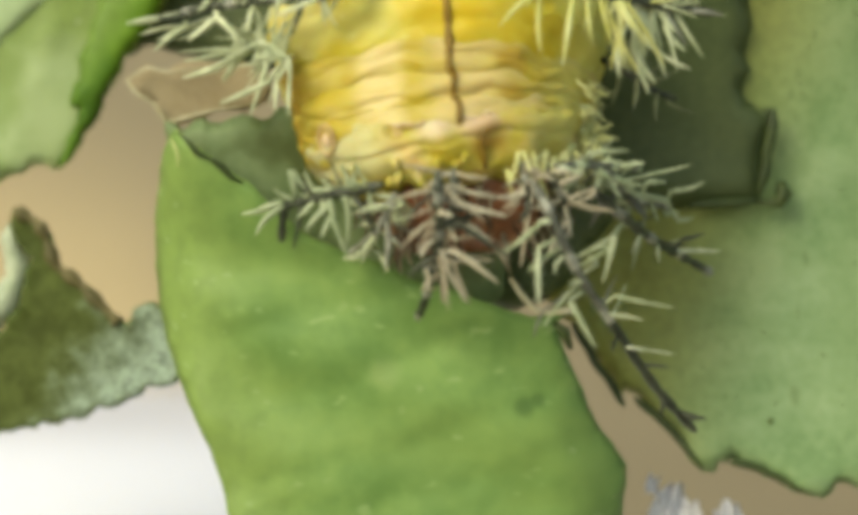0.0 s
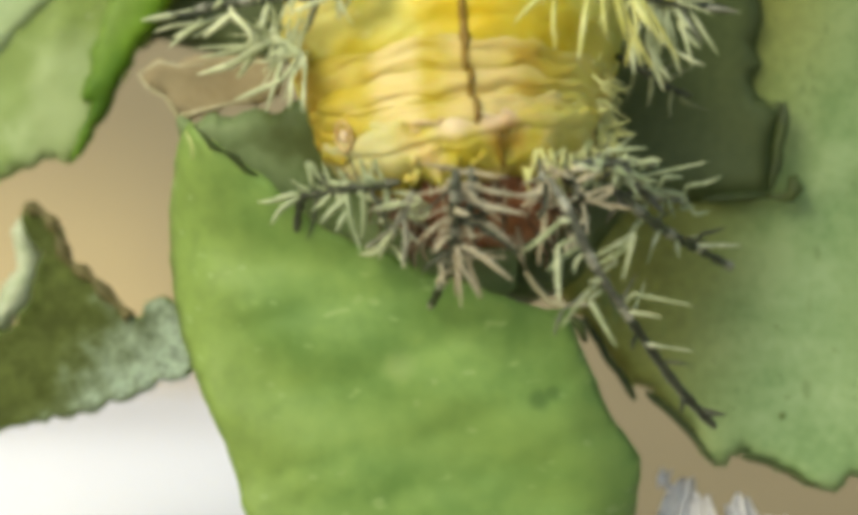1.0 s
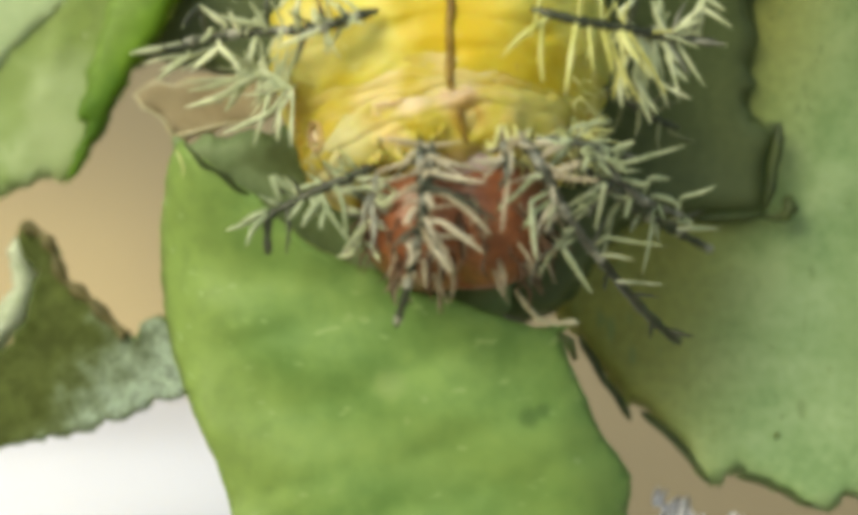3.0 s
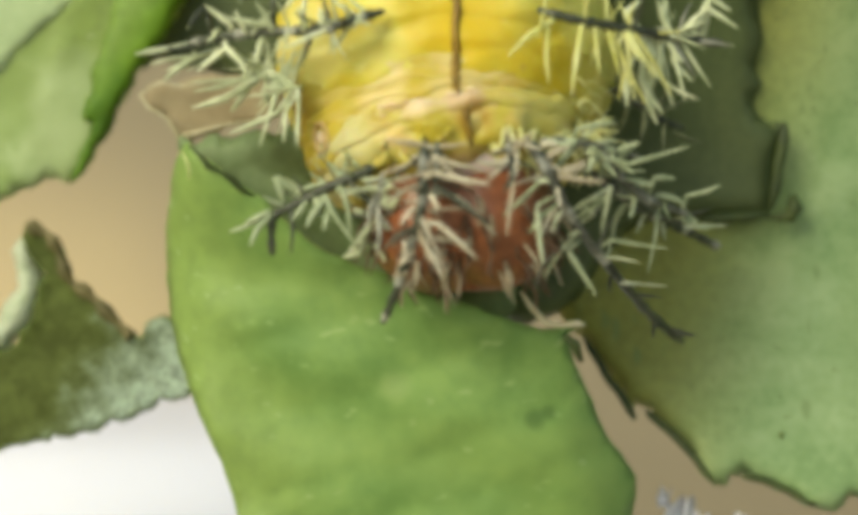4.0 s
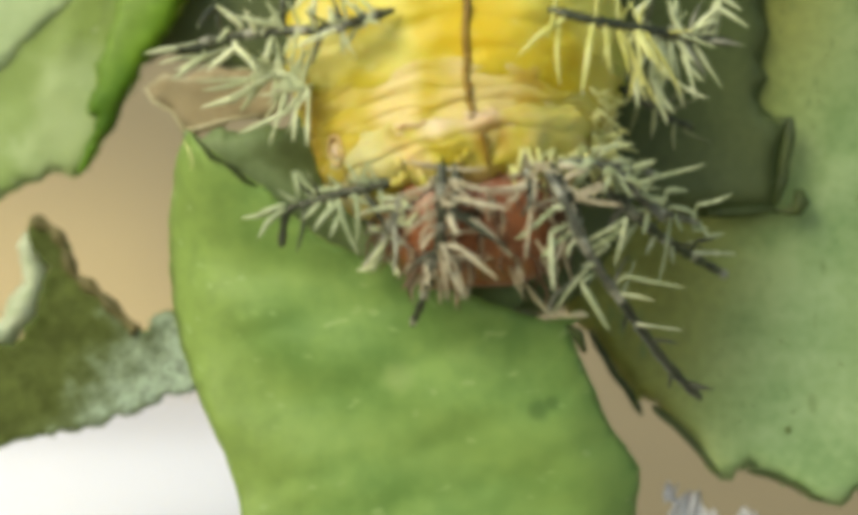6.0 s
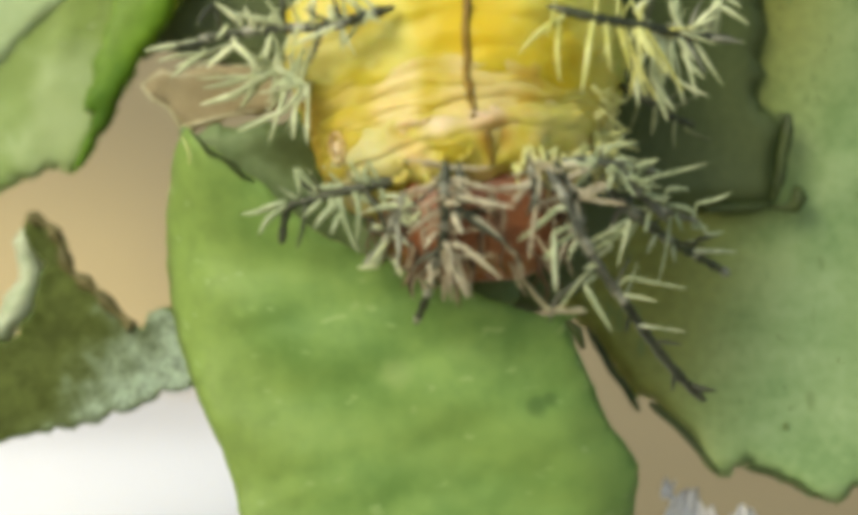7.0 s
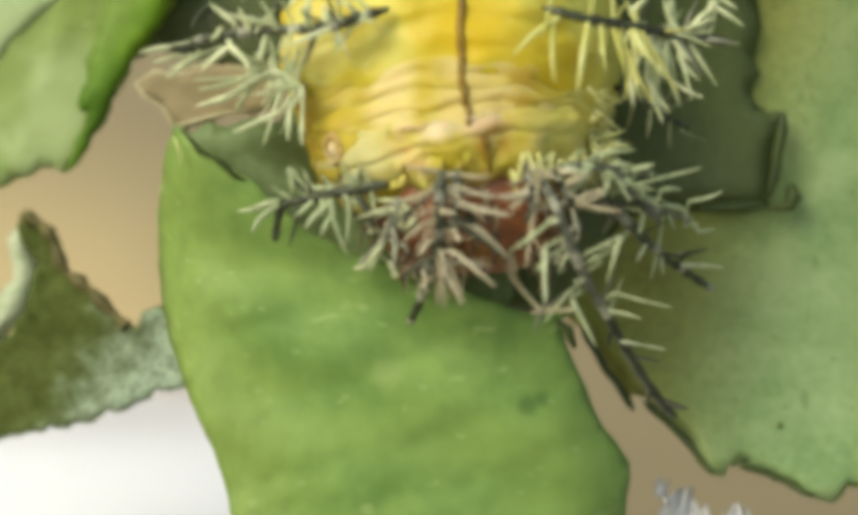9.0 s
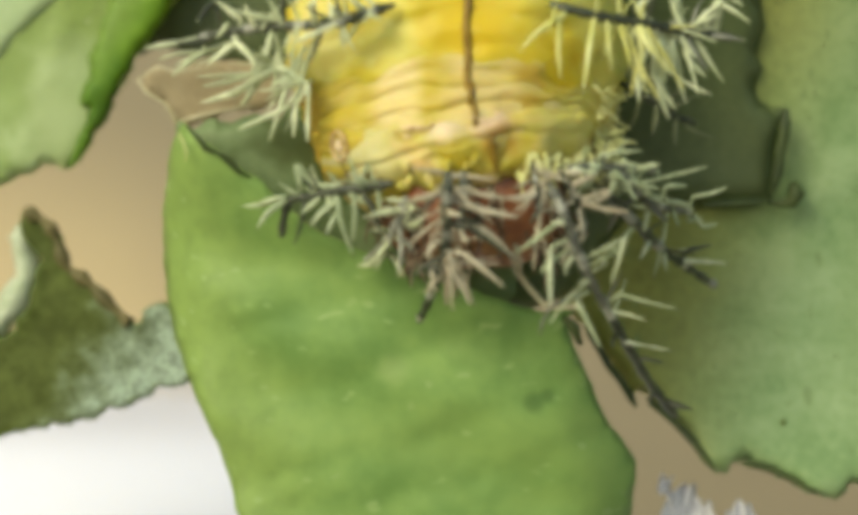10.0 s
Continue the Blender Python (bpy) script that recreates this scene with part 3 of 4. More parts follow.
    bm = bmesh.new()
    tube(bm, [(5.54, -7.7, -3.22), (6, -7.7, -3.63), (6.28, -7.6, -4.38)], [0.1, 0.26, 0.1], 0, 8)
    part("torn_edge", bm, M_MARGIN, ob, "dark torn edge")
    return ob


def petiole(leaf, line):
    bm = bmesh.new()
    pts = spline(line, 8)
    tube(bm, pts, [0.9 - 0.4 * i / len(pts) for i in range(len(pts))], 0, 10)
    part("leaf_stalk", bm, M_STALK, leaf, "thin green leaf stalk")


def plant_stem():
    ob = thing("plant_stem", "upright green plant stem rising from the ground", "plant stem")
    bm = bmesh.new()
    pts = spline([(38, 24, -999), (36, 22, -600), (33, 20, -250), (32, 18, -40), (31, 18, 0), (29, 18, 30), (20, 18, 42), (0, 18, 48), (-20, 17, 46)], 10)
    tube(bm, pts, [3.2 - 2.2 * i / len(pts) for i in range(len(pts))], 0, 14)
    part("stalk", bm, M_STALK, ob)


plant_stem()
petiole(right_leaf(), [(32, 18, 10), (29, 9, 6), (26, 2, 4)])
petiole(deep_leaf(), [(8, 18, 47), (8, 8, 26), (8, -2.5, 14.5)])
petiole(corner_leaf(), [(-14, 17, 47), (-13, 12, 28), (-15, 4, 17)])
petiole(dark_gap_leaf(), [(-4, 18, 48), (-6, 12, 28), (-8, 4.5, 15)])
petiole(side_leaf(), [(0, 18, 48), (1, 8, 20), (0, -1, 2), (0, -5, -1)])
petiole(curled_leaf(), [(-20, 17, 46), (-34, 14, 20), (-34, 8, -5), (-25, 4, -8)])
EATEN = eaten_leaf()
petiole(EATEN, [(33, 20, -60), (18, 6, -32), (4, -6.5, -19)])


def plastic_film():
    ob = thing("plastic_film", "crumpled clear plastic film, white glints put into its colour", "plastic film")
    for seed, cx, cz, w, h, lean in ((1, 11.0, -11.9, 1.5, 2.9, 0.25), (2, 12.2, -12.3, 1.3, 2.6, -0.1), (3, 14.2, -12.6, 1.9, 2.7, -0.3), (4, 15.6, -13.2, 1.4, 1.9, 0.2), (5, 10.6, -10.3, 0.5, 0.7, 0.3)):
        bm = bmesh.new()
        bmesh.ops.create_grid(bm, x_segments=36, y_segments=36, size=0.5)
        for v in bm.verts:
            x, z = v.co.x, v.co.y
            r = max(abs(x), abs(z)) * 2
            k = Vector((x * 1.9, z * 0.9, seed * 7))
            y = 1.2 * abs(noise.noise(k)) + 0.5 * abs(noise.noise(k * 2.1)) + 0.12 * abs(noise.noise(k * 4.7))
            v.co = Vector(((cx + x * w * (1 - 0.5 * z) + lean * z * h + 0.35 * r * noise.noise(k * 1.6)) * MM, (-1.6 - y + z * 1.4 - x * 0.9 * (-1) ** seed) * MM, (cz - 0.55 + z * h + 0.6 * r * r * noise.noise(k * 1.5)) * MM))
        leaf_part("crumple", bm, [M_FILM], ob, thick=0.03)
    return ob


plastic_film()


# ---- the caterpillar ----
CATERPILLAR = thing("caterpillar", "yellow caterpillar with black branching spines feeding head down", "caterpillar")
BODY_AT = Vector((1.09, -5.5, 7.57))
BODY = Matrix.Translation(BODY_AT * MM) @ pose(0, 0, 0, -21, 0, 0)
COLLAR_AT = Vector((0.98, -6.5, 4.87))
COLLAR = Matrix.Translation(COLLAR_AT * MM) @ pose(0, 0, 0, -9, -9, 0)
# skin rolls between the chest and the collar: how far each follows the collar, its place
FOLDS = [(f, Matrix.Translation(Vector(at) * MM) @ pose(0, 0, 0, rx, ry, 0)) for f, at, rx, ry in (
    (0.3, (1.0, -5.6, 5.8), -21, -1), (0.58, (1.0, -5.85, 5.1), -17, -4), (0.82, (1.0, -6.1, 4.6), -13, -7))]
HEAD_AT = Vector((1.42, -8.2, 1.43))
HEAD = Matrix.Translation(HEAD_AT * MM) @ pose(0, 0, 0, -12, -3, 0)


def ring_body(z0, z1, rx, ry, waist, creases=(), rough=0.1, seed=0, sides=112, rows=52, frill=0.0, arc=0.0, top=None, slim=1.0):
    """A plump body ring: an ellipse swept from z0 to z1, narrower at its ends, with creases round it and an uneven skin."""
    bm = bmesh.new()
    rings = []
    for i in range(rows + 1):
        t = i / rows
        foot = waist if t < 0.5 or top is None else top
        fat = foot + (1 - foot) * max(0.0, math.sin(math.pi * t)) ** 0.55
        ring = []
        for k in range(sides):
            a = 2 * math.pi * k / sides
            c, s = math.cos(a), math.sin(a)
            k3 = Vector((c * 3.0, s * 3.0, z0 * 0.7 + (z1 - z0) * t * 0.75 + seed))
            r = 1 + 0.03 * noise.noise(k3) + 0.014 * noise.noise(k3 * 2.6)
            for at, depth, width in creases:
                wob = at - arc * (1 + s) + 0.07 * noise.noise(Vector((c * 1.6, s * 1.6, at * 9 + seed)))
                r -= depth * math.exp(-((t - wob) / width) ** 2) * (0.5 + 0.8 * abs(noise.noise(Vector((c * 2.2, s * 2.2, at * 5 + seed)))))
            z = z0 + (z1 - z0) * t + rough * noise.noise(k3 * 1.7)
            if frill and t < 0.3:
                z -= frill * (0.5 + noise.noise(Vector((c * 5, s * 5, seed)))) * (1 - t / 0.3)
            ring.append(bm.verts.new((c * rx * (slim if c > 0 else 1.0) * fat * r * MM, s * ry * fat * r * MM, z * MM)))
        rings.append(ring)
    for a, b in zip(rings, rings[1:]):
        for k in range(sides):
            bm.faces.new((a[k], a[(k + 1) % sides], b[(k + 1) % sides], b[k]))
    bm.faces.new(rings[0][::-1])
    bm.faces.new(rings[-1])
    return bm, rings


def back_line(rings, first, last, width, lift, dx=0.0):
    """The thin dark line along the middle of the back: a low strip that follows the skin."""
    bm = bmesh.new()
    sides = len(rings[0])
    mid = sides * 3 // 4
    pts, radii = [], []
    for i, ring in enumerate(rings[first:last]):
        p = ring[mid].co.copy() / MM
        wob = 0.12 * noise.noise(Vector((0, 7, p.z * 0.9))) + dx
        pts.append((p.x + wob, p.y - lift, p.z))
        radii.append(width * (0.85 + 0.5 * abs(noise.noise(Vector((3, 1, p.z * 1.4))))))
    tube(bm, pts, radii, 0, 8, 1.0)
    return bm


def pull(bm_rings, centre, radius, push):
    """A bulge or hollow in the skin round a point of a ring surface (mm)."""
    c = Vector(centre) * MM
    for ring in bm_rings:
        for v in ring:
            d = (v.co - c).length / (radius * MM)
            if d < 2:
                v.co += Vector((v.co.x, v.co.y, 0)).normalized() * push * MM * math.exp(-d * d * 2)


HIND = []


def body_rings():
    made = {}
    for name, z0, z1, rx, ry in (("hind_segment", 9.4, 16.6, 7.0, 5.8), ("hind_segment", 4.0, 10.2, 7.3, 6.0)):
        bm, rings = ring_body(z0, z1, rx, ry, 0.86, ((0.3, 0.03, 0.06), (0.7, 0.03, 0.06)), 0.1, z0)
        line = back_line(rings, 0, 52, 0.2, 0.02)
        seg = part(name, bm, M_YELLOW, CATERPILLAR)
        seg.matrix_local = BODY
        HIND.append(seg)
        part("back_line", line, M_LINE, seg, "thin dark brown line down the back")
    bm, rings = ring_body(-2.3, 5.2, 7.7, 6.0, 0.84, ((0.14, 0.03, 0.05), (0.3, 0.022, 0.05), (0.5, 0.03, 0.06), (0.78, 0.03, 0.07)), 0.3, 2.0, slim=0.92)
    pull(rings, (-2.8, -5.5, 1.2), 1.6, 0.2)
    pull(rings, (2.8, -5.5, 1.2), 1.6, 0.5)
    pull(rings, (-6.6, -2.5, 0.2), 1.7, 0.55)
    line = back_line(rings, 0, 50, 0.19, 0.03)
    made["third"] = part("rear_chest_segment", bm, M_YELLOW, CATERPILLAR)
    made["third"].matrix_local = BODY
    part("back_line", line, M_LINE, made["third"], "thin dark brown line down the back")
    # three rolls of skin that slide over one another as the head moves
    for k, (half, rx, ry, line) in enumerate(((1.2, 6.8, 6.08, 0.17), (1.05, 6.5, 6.0, 0.15), (1.05, 6.3, 5.97, 0.15))):
        bm, rings = ring_body(-half, half, rx, ry, 0.9, ((0.36, 0.034, 0.1), (0.72, 0.02, 0.09)), 0.38, 5.0 + 3 * k, rows=28, slim=0.97)
        if k == 0:
            pull(rings, (-6.3, -2.6, -0.1), 1.3, 0.75)
        if k == 1:
            pull(rings, (-5.8, -3.0, 0.0), 1.2, 0.3)
        strip = back_line(rings, 3, 26, line, 0.02, 0.1 + 0.12 * k)
        made["fold", k] = part("skin_fold", bm, M_FOLD, CATERPILLAR, "creased tan-yellow skin roll")
        made["fold", k].matrix_local = FOLDS[k][1]
        part("back_line", strip, M_LINE, made["fold", k], "thin dark brown line down the back")
    # the collar behind the head
    bm, rings = ring_body(-1.75, 1.5, 6.1, 5.85, 0.74, ((0.48, 0.03, 0.06), (0.74, 0.03, 0.05)), 0.3, 8.0, sides=200, frill=0.9, arc=0.3, top=0.6)
    rnd = random.Random(3)
    for _ in range(46):
        a = rnd.uniform(math.pi * 1.27, math.pi * 1.98)
        pull(rings, (5.8 * math.cos(a), 5.7 * math.sin(a), rnd.uniform(-1.6, 0.9)), rnd.uniform(0.3, 0.8), rnd.uniform(-0.26, 0.26))
    pull(rings, (0.9, -5.6, -1.0), 0.55, -0.35)
    cleft = back_line(rings, 8, 27, 0.15, -0.03, 0.6)
    collar = part("collar_segment", bm, M_LEMON, CATERPILLAR, "lemon yellow wrinkled collar")
    collar.matrix_local = COLLAR
    part("back_line", cleft, M_LINE, collar, "short brown cleft in the collar")
    # breathing hole: a pale ring round a brown pit
    bm = bmesh.new()
    ring = [(0.42 * math.cos(k * math.pi / 10), 0.0, 0.6 * math.sin(k * math.pi / 10)) for k in range(21)]
    tube(bm, ring, [0.09] * 21, 0, 8)
    hole = part("breathing_hole", bm, M_RUST, collar, "brown oval ring round a pale breathing hole")
    hole.matrix_local = pose(-5.4 * MM, -2.8 * MM, 0.35 * MM, 0, 0, -50)
    bm = bmesh.new()
    bmesh.ops.create_icosphere(bm, subdivisions=3, radius=0.24 * MM, matrix=Matrix.Diagonal((0.8, 0.5, 1.3, 1)))
    part("pit", bm, M_FLESH, hole, "pale pit")
    # short tufts along the collar's free edge
    for side, n, mat in ((0, 12, M_LEMON), (1, 48, M_FUZZ), (2, 120, M_FUZZ)):
        bm = bmesh.new()
        for _ in range(n):
            a = rnd.uniform(math.pi * 1.22, math.pi * 1.5) if side == 0 else rnd.uniform(math.pi * 1.58, math.pi * 1.97)
            if side == 2:
                a = rnd.uniform(math.pi * 1.84, math.pi * 2.08)
            z = rnd.uniform(-1.4, 1.9) if side == 2 else rnd.uniform(-1.75, -0.7) if side == 0 else rnd.uniform(-1.9, -0.9)
            b = Vector((5.85 * math.cos(a), 5.65 * math.sin(a), z))
            w = (Vector((math.cos(a) * (0.9 if side != 1 else 0.3) + rnd.uniform(-0.8, 0.6 if side != 1 else 0.25), math.sin(a) * (0.7 if side != 1 else 0.35), -0.9 + rnd.uniform(-0.5, 0.7 if side != 2 else 1.5)))).normalized()
            n2 = rnd.uniform(0.3, 0.7) if side == 0 else rnd.uniform(0.7, 1.8) if side == 1 else rnd.uniform(0.5, 1.6)
            fat = rnd.uniform(0.9, 1.6) if side == 0 else rnd.uniform(0.55, 0.85) if side == 1 else rnd.uniform(0.4, 0.8)
            bend = Vector((rnd.uniform(-.3, .3), 0, rnd.uniform(-.4, .1)))
            tube(bm, [b, b + w * n2 * 0.5, b + w * n2 + bend * 0.5], [0.15 * fat, 0.11 * fat, 0.03 * fat], 0, 7)
        tagged(part("collar_tuft", bm, mat, collar, "short yellow fringe along the collar edge"), kind="stuff")
    bm = bmesh.new()
    for _ in range(14):
        a, z = rnd.uniform(math.pi * 1.34, math.pi * 1.6), rnd.uniform(-0.2, 0.7)
        b = Vector((5.7 * math.cos(a), 5.6 * math.sin(a), z))
        w = Vector((rnd.choice((-1, 1)) * rnd.uniform(0.25, 0.6), -0.05, rnd.uniform(-0.25, 0.2)))
        tube(bm, [b - w * 0.6, b, b + w * 0.7], [0.03, rnd.uniform(0.07, 0.13), 0.03], 0, 7)
    tagged(part("collar_fold", bm, M_FLESH, collar, "pinkish wrinkles in the middle of the collar"), kind="stuff")
    made["collar"] = collar
    return made


RINGS = body_rings()


def head():
    bm = bmesh.new()
    bmesh.ops.create_uvsphere(bm, u_segments=64, v_segments=48, radius=1)
    for v in bm.verts:
        x, y, z = v.co
        groove = 0.07 * math.exp(-(x / 0.09) ** 2) * (1 if y < 0 else 0)
        cheek = 0.09 * math.exp(-((abs(x) - 0.55) / 0.35) ** 2)
        s = 1 - groove + cheek + 0.015 * noise.noise(v.co * 4) + 0.006 * noise.noise(v.co * 14)
        if z < -0.45:
            s -= 0.22 * (-0.45 - z)
        v.co = Vector((x * 4.0 * s, y * 3.5 * s, z * 3.2 * s)) * MM
    h = part("head", bm, M_HEAD, CATERPILLAR, "glossy red-brown round head")
    h.matrix_local = HEAD
    bm = bmesh.new()
    bmesh.ops.create_icosphere(bm, subdivisions=3, radius=0.75 * MM, matrix=Matrix.Translation((0.75 * MM, -3.1 * MM, 1.8 * MM)) @ Matrix.Rotation(0.5, 4, "X") @ Matrix.Diagonal((1.7, 0.6, 0.75, 1)))
    part("neck_skin", bm, M_PINK, h, "pale pink neck skin")
    rnd = random.Random(8)
    bm = bmesh.new()
    dusk = bmesh.new()
    for turn in range(110):
        a, e = rnd.uniform(math.pi * 1.05, math.pi * 1.95), rnd.uniform(-0.95, 0.15)
        d = Vector((math.cos(a) * math.cos(e), math.sin(a) * math.cos(e), math.sin(e)))
        b = Vector((d.x * 3.9, d.y * 3.4, d.z * 3.1))
        w = (d * 0.5 + Vector((rnd.uniform(-.4, .4), -0.1, -0.8))).normalized()
        n2 = rnd.uniform(0.8, 1.9)
        tube(bm if turn % 3 == 0 else dusk, [b - w * 0.1, b + w * n2 * 0.6 + Vector((rnd.uniform(-.2, .2), 0, 0)), b + w * n2 + Vector((rnd.uniform(-.3, .3), 0.15, -0.15))], [0.085, 0.07, 0.02], 0, 5)
    tagged(part("face_hair", dusk, M_HAIR, h, "short brown hair on the face"), kind="stuff")
    tagged(part("face_hair", bm, M_BRISP, h, "short pale hair on the face"), kind="stuff")
    return h


HEAD_OB = head()


def bristle(pts, r, rnd, bow=0.05, root=None):
    """One bristle along its points: a spindle drawn out to a fine tip. root: where its thin foot joins the stem."""
    bm = bmesh.new()
    pts = [Vector(p) for p in pts]
    n = (pts[-1] - pts[0]).length
    if len(pts) == 2:
        pts.insert(1, (pts[0] + pts[1]) / 2 + Vector((rnd.uniform(-1, 1), rnd.uniform(-1, 1), rnd.uniform(-1, 1))) * min(n * bow, 0.12))
    line = spline(pts, 5)
    k, peak = rnd.uniform(0.7, 1.2), rnd.uniform(0.2, 0.5)
    last = len(line) - 1
    radii = [r * k * float(np.interp(i / last, (0, peak, 0.75, 1), (0.8, 1.05, 0.55, 0.1))) for i in range(last + 1)]
    skin = [1 if i > 0.8 * last else 0 for i in range(last)]
    if root is not None:
        line, radii, skin = [np.array(root), *line], [0.7 * r, *radii], [0, *skin]
    tube(bm, line, radii, skin, 6)
    return bm


def scolus(stem, bristles, mats, r0, r1, seed, extra=8, reach=(1.2, 2.2), thick=0.105, spread=1.0, dark=0.24, end=1.0, label=""):
    """A branching spine: a tapering jointed stem with pale pointed bristles. Materials: stem, joint, bristle, tip. It turns about its foot."""
    rnd = random.Random(seed)
    foot = Vector(stem[0])
    line = [Vector(p) for p in spline(stem, 8)]
    bm = bmesh.new()
    hairs = []
    n = len(line)
    radii = []
    for i in range(n):
        t = i / (n - 1)
        radii.append((r0 + (r1 - r0) * t) * (1.0 + 0.16 * math.sin(i * 1.9) + rnd.uniform(-.06, .06)) * min(1.0, 0.4 + 0.15 * i) * (0.5 if i == n - 1 else 1))
    cut = min(n - 1, int(round(end * (n - 1))))
    skin = [4 if k >= cut else 1 if k % 8 in (5, 6) else 0 for k in range(n - 1)]
    tube(bm, [p - foot for p in line], radii, skin, 9)
    for flat in bristles:
        x0, z0 = flat[:2]
        near = min(line, key=lambda p: (p.x - x0) ** 2 + (p.z - z0) ** 2)
        gap = math.hypot(near.x - x0, near.z - z0)
        lean = rnd.uniform(-0.7, 0.3) * spread
        count = len(flat) // 2
        pts = [Vector((flat[2 * k], near.y - 0.12 + lean * k / (count - 1), flat[2 * k + 1])) - foot for k in range(count)]
        m = 0 if rnd.random() < dark * 0.5 else 2
        if line.index(near) > cut and count == 2:
            m = 4
        hairs.append((bristle(pts, thick * (1.1 if m == 4 else 0.72 if (pts[-1] - pts[0]).length > 2.0 and x0 > 7 else 1.0), rnd, root=near - foot if gap > 0.25 else None), m))
    for _ in range(extra):
        i = rnd.randrange(2, int(n * 0.6))
        way = (line[min(i + 1, n - 1)] - line[i - 1]).normalized()
        side = way.orthogonal()
        side.rotate(Matrix.Rotation(rnd.uniform(0, 6.28), 3, way))
        side.y = side.y * 0.6 - 0.15
        d = (side.normalized() + way * rnd.uniform(-0.25, 1.0)).normalized()
        b = line[i] + d * rnd.uniform(*reach)
        hairs.append((bristle([line[i] - foot, b - foot], thick * rnd.uniform(0.45, 0.8), rnd), 0 if rnd.random() < dark else 2))
    ob = part("spine", bm, [*mats, M_STEM], CATERPILLAR, label)
    ob.location = foot * MM
    mats = [*mats, M_STEM]
    for hair, m in hairs:
        part("bristle", hair, [mats[m], mats[3]], ob)
    return ob


DARK, GREY = "black branching spine with pale bristles", "grey branching spine with pale bristles"
PALE = "pale green branching spine"
P_SET, Y_SET, K_SET = [M_STEM, M_STEMG, M_BRIS, M_TIP], [M_STEM, M_STEM, M_BRISY, M_BRIS], [M_STEM, M_STEMG, M_BRISP, M_TIP]
L_SET = [M_BRISL, M_BRISL, M_BRISL, M_BRIS]

SPINES = {}
SPINES["upper_left"] = scolus([(-1.82, -11, 10.02), (-3.18, -11.6, 9.56), (-4.29, -11.6, 9.2), (-6.1, -11, 9.18), (-8.19, -10, 9.1), (-9.99, -9, 8.88)],
    [(-4.12, 9.18, -6.02, 8.29), (-4.34, 9.30, -4.45, 10.12), (-3.22, 9.68, -3.40, 10.26), (-2.77, 9.81, -3.04, 9.18), (-6.35, 9.18, -7.03, 10.35), (-6.58, 9.41, -8.26, 9.74), (-8.14, 9.52, -9.22, 10.35), (-9.22, 10.35, -9.89, 9.36), (-8.70, 9.41, -9.15, 8.78), (-9.67, 8.74, -10.92, 8.60), (-10.83, 8.65, -12.17, 8.38), (-8.37, 8.63, -9.60, 7.62), (-8.37, 8.63, -7.43, 7.48), (-6.80, 8.96, -7.03, 7.84), (-9.71, 8.33, -11.05, 7.26), (-5.01, 9.18, -5.28, 10.08), (-7.47, 9.14, -7.92, 10.08), (-7.25, 9.05, -6.35, 10.08), (-5.68, 9.18, -5.91, 8.51), (-6.35, 11.20, -7.70, 10.30), (-5.01, 10.97, -5.91, 9.86)], [M_STEM, M_STEMG, M_BRISL, M_BRIS], 0.22, 0.2, 31, 17, (1.0, 2.2), 0.14, label=DARK)
SPINES["upper_left_low"] = scolus([(-5.38, -10, 6.87), (-6.31, -9.5, 7.48), (-7.26, -9, 7.93), (-8.56, -8.5, 8.66)],
    [(-8.43, 8.74, -9.26, 8.18, -10.14, 7.67), (-7.75, 7.37, -8.77, 7.31, -10.03, 7.21), (-7.13, 7.73, -7.88, 6.53, -8.27, 6.03), (-6.67, 8.29, -6.94, 6.59), (-6.29, 6.78, -6.63, 5.65, -6.99, 4.48), (-5.89, 5.97, -5.98, 4.69), (-5.37, 5.97, -5.37, 4.46), (-7.36, 7.51, -8.76, 7.07, -9.86, 6.87), (-6.28, 5.91, -7.54, 5.35, -8.30, 5.05), (-7.12, 7.27, -8.04, 6.84, -8.75, 6.54), (-8.77, 8.69, -9.99, 8.26, -11.06, 7.78), (-9.69, 8.35, -10.79, 8.28, -11.74, 8.01), (-6.91, 8.65, -7.36, 8.11, -7.82, 7.29), (-7.86, 6.87, -8.80, 6.50, -9.92, 6.18)], L_SET, 0.18, 0.14, 32, 30, (1.0, 2.4), 0.14, label=PALE)
SPINES["upper_right"] = scolus([(4.38, -11.5, 10.01), (5.88, -11.6, 9.62), (7.7, -11, 9.36), (9.36, -10, 9.19), (10.85, -9.2, 9.05), (12.25, -8.6, 8.92)],
    [(5.06, 9.59, 3.15, 8.02), (4.83, 9.41, 4.83, 6.90), (6.18, 9.30, 5.73, 6.46), (6.73, 9.18, 6.89, 7.35), (7.29, 9.18, 7.74, 7.13), (7.56, 8.96, 8.91, 6.01), (7.74, 8.51, 8.41, 6.23), (8.19, 9.18, 9.31, 7.17), (7.97, 9.18, 8.23, 6.68), (8.41, 9.14, 10.02, 6.46), (8.30, 8.29, 7.74, 6.28), (8.08, 9.30, 8.64, 7.84)], Y_SET, 0.2, 0.19, 33, 14, (1.2, 2.4), 0.125, dark=0.04, label="black branching spine with hanging yellow bristles")
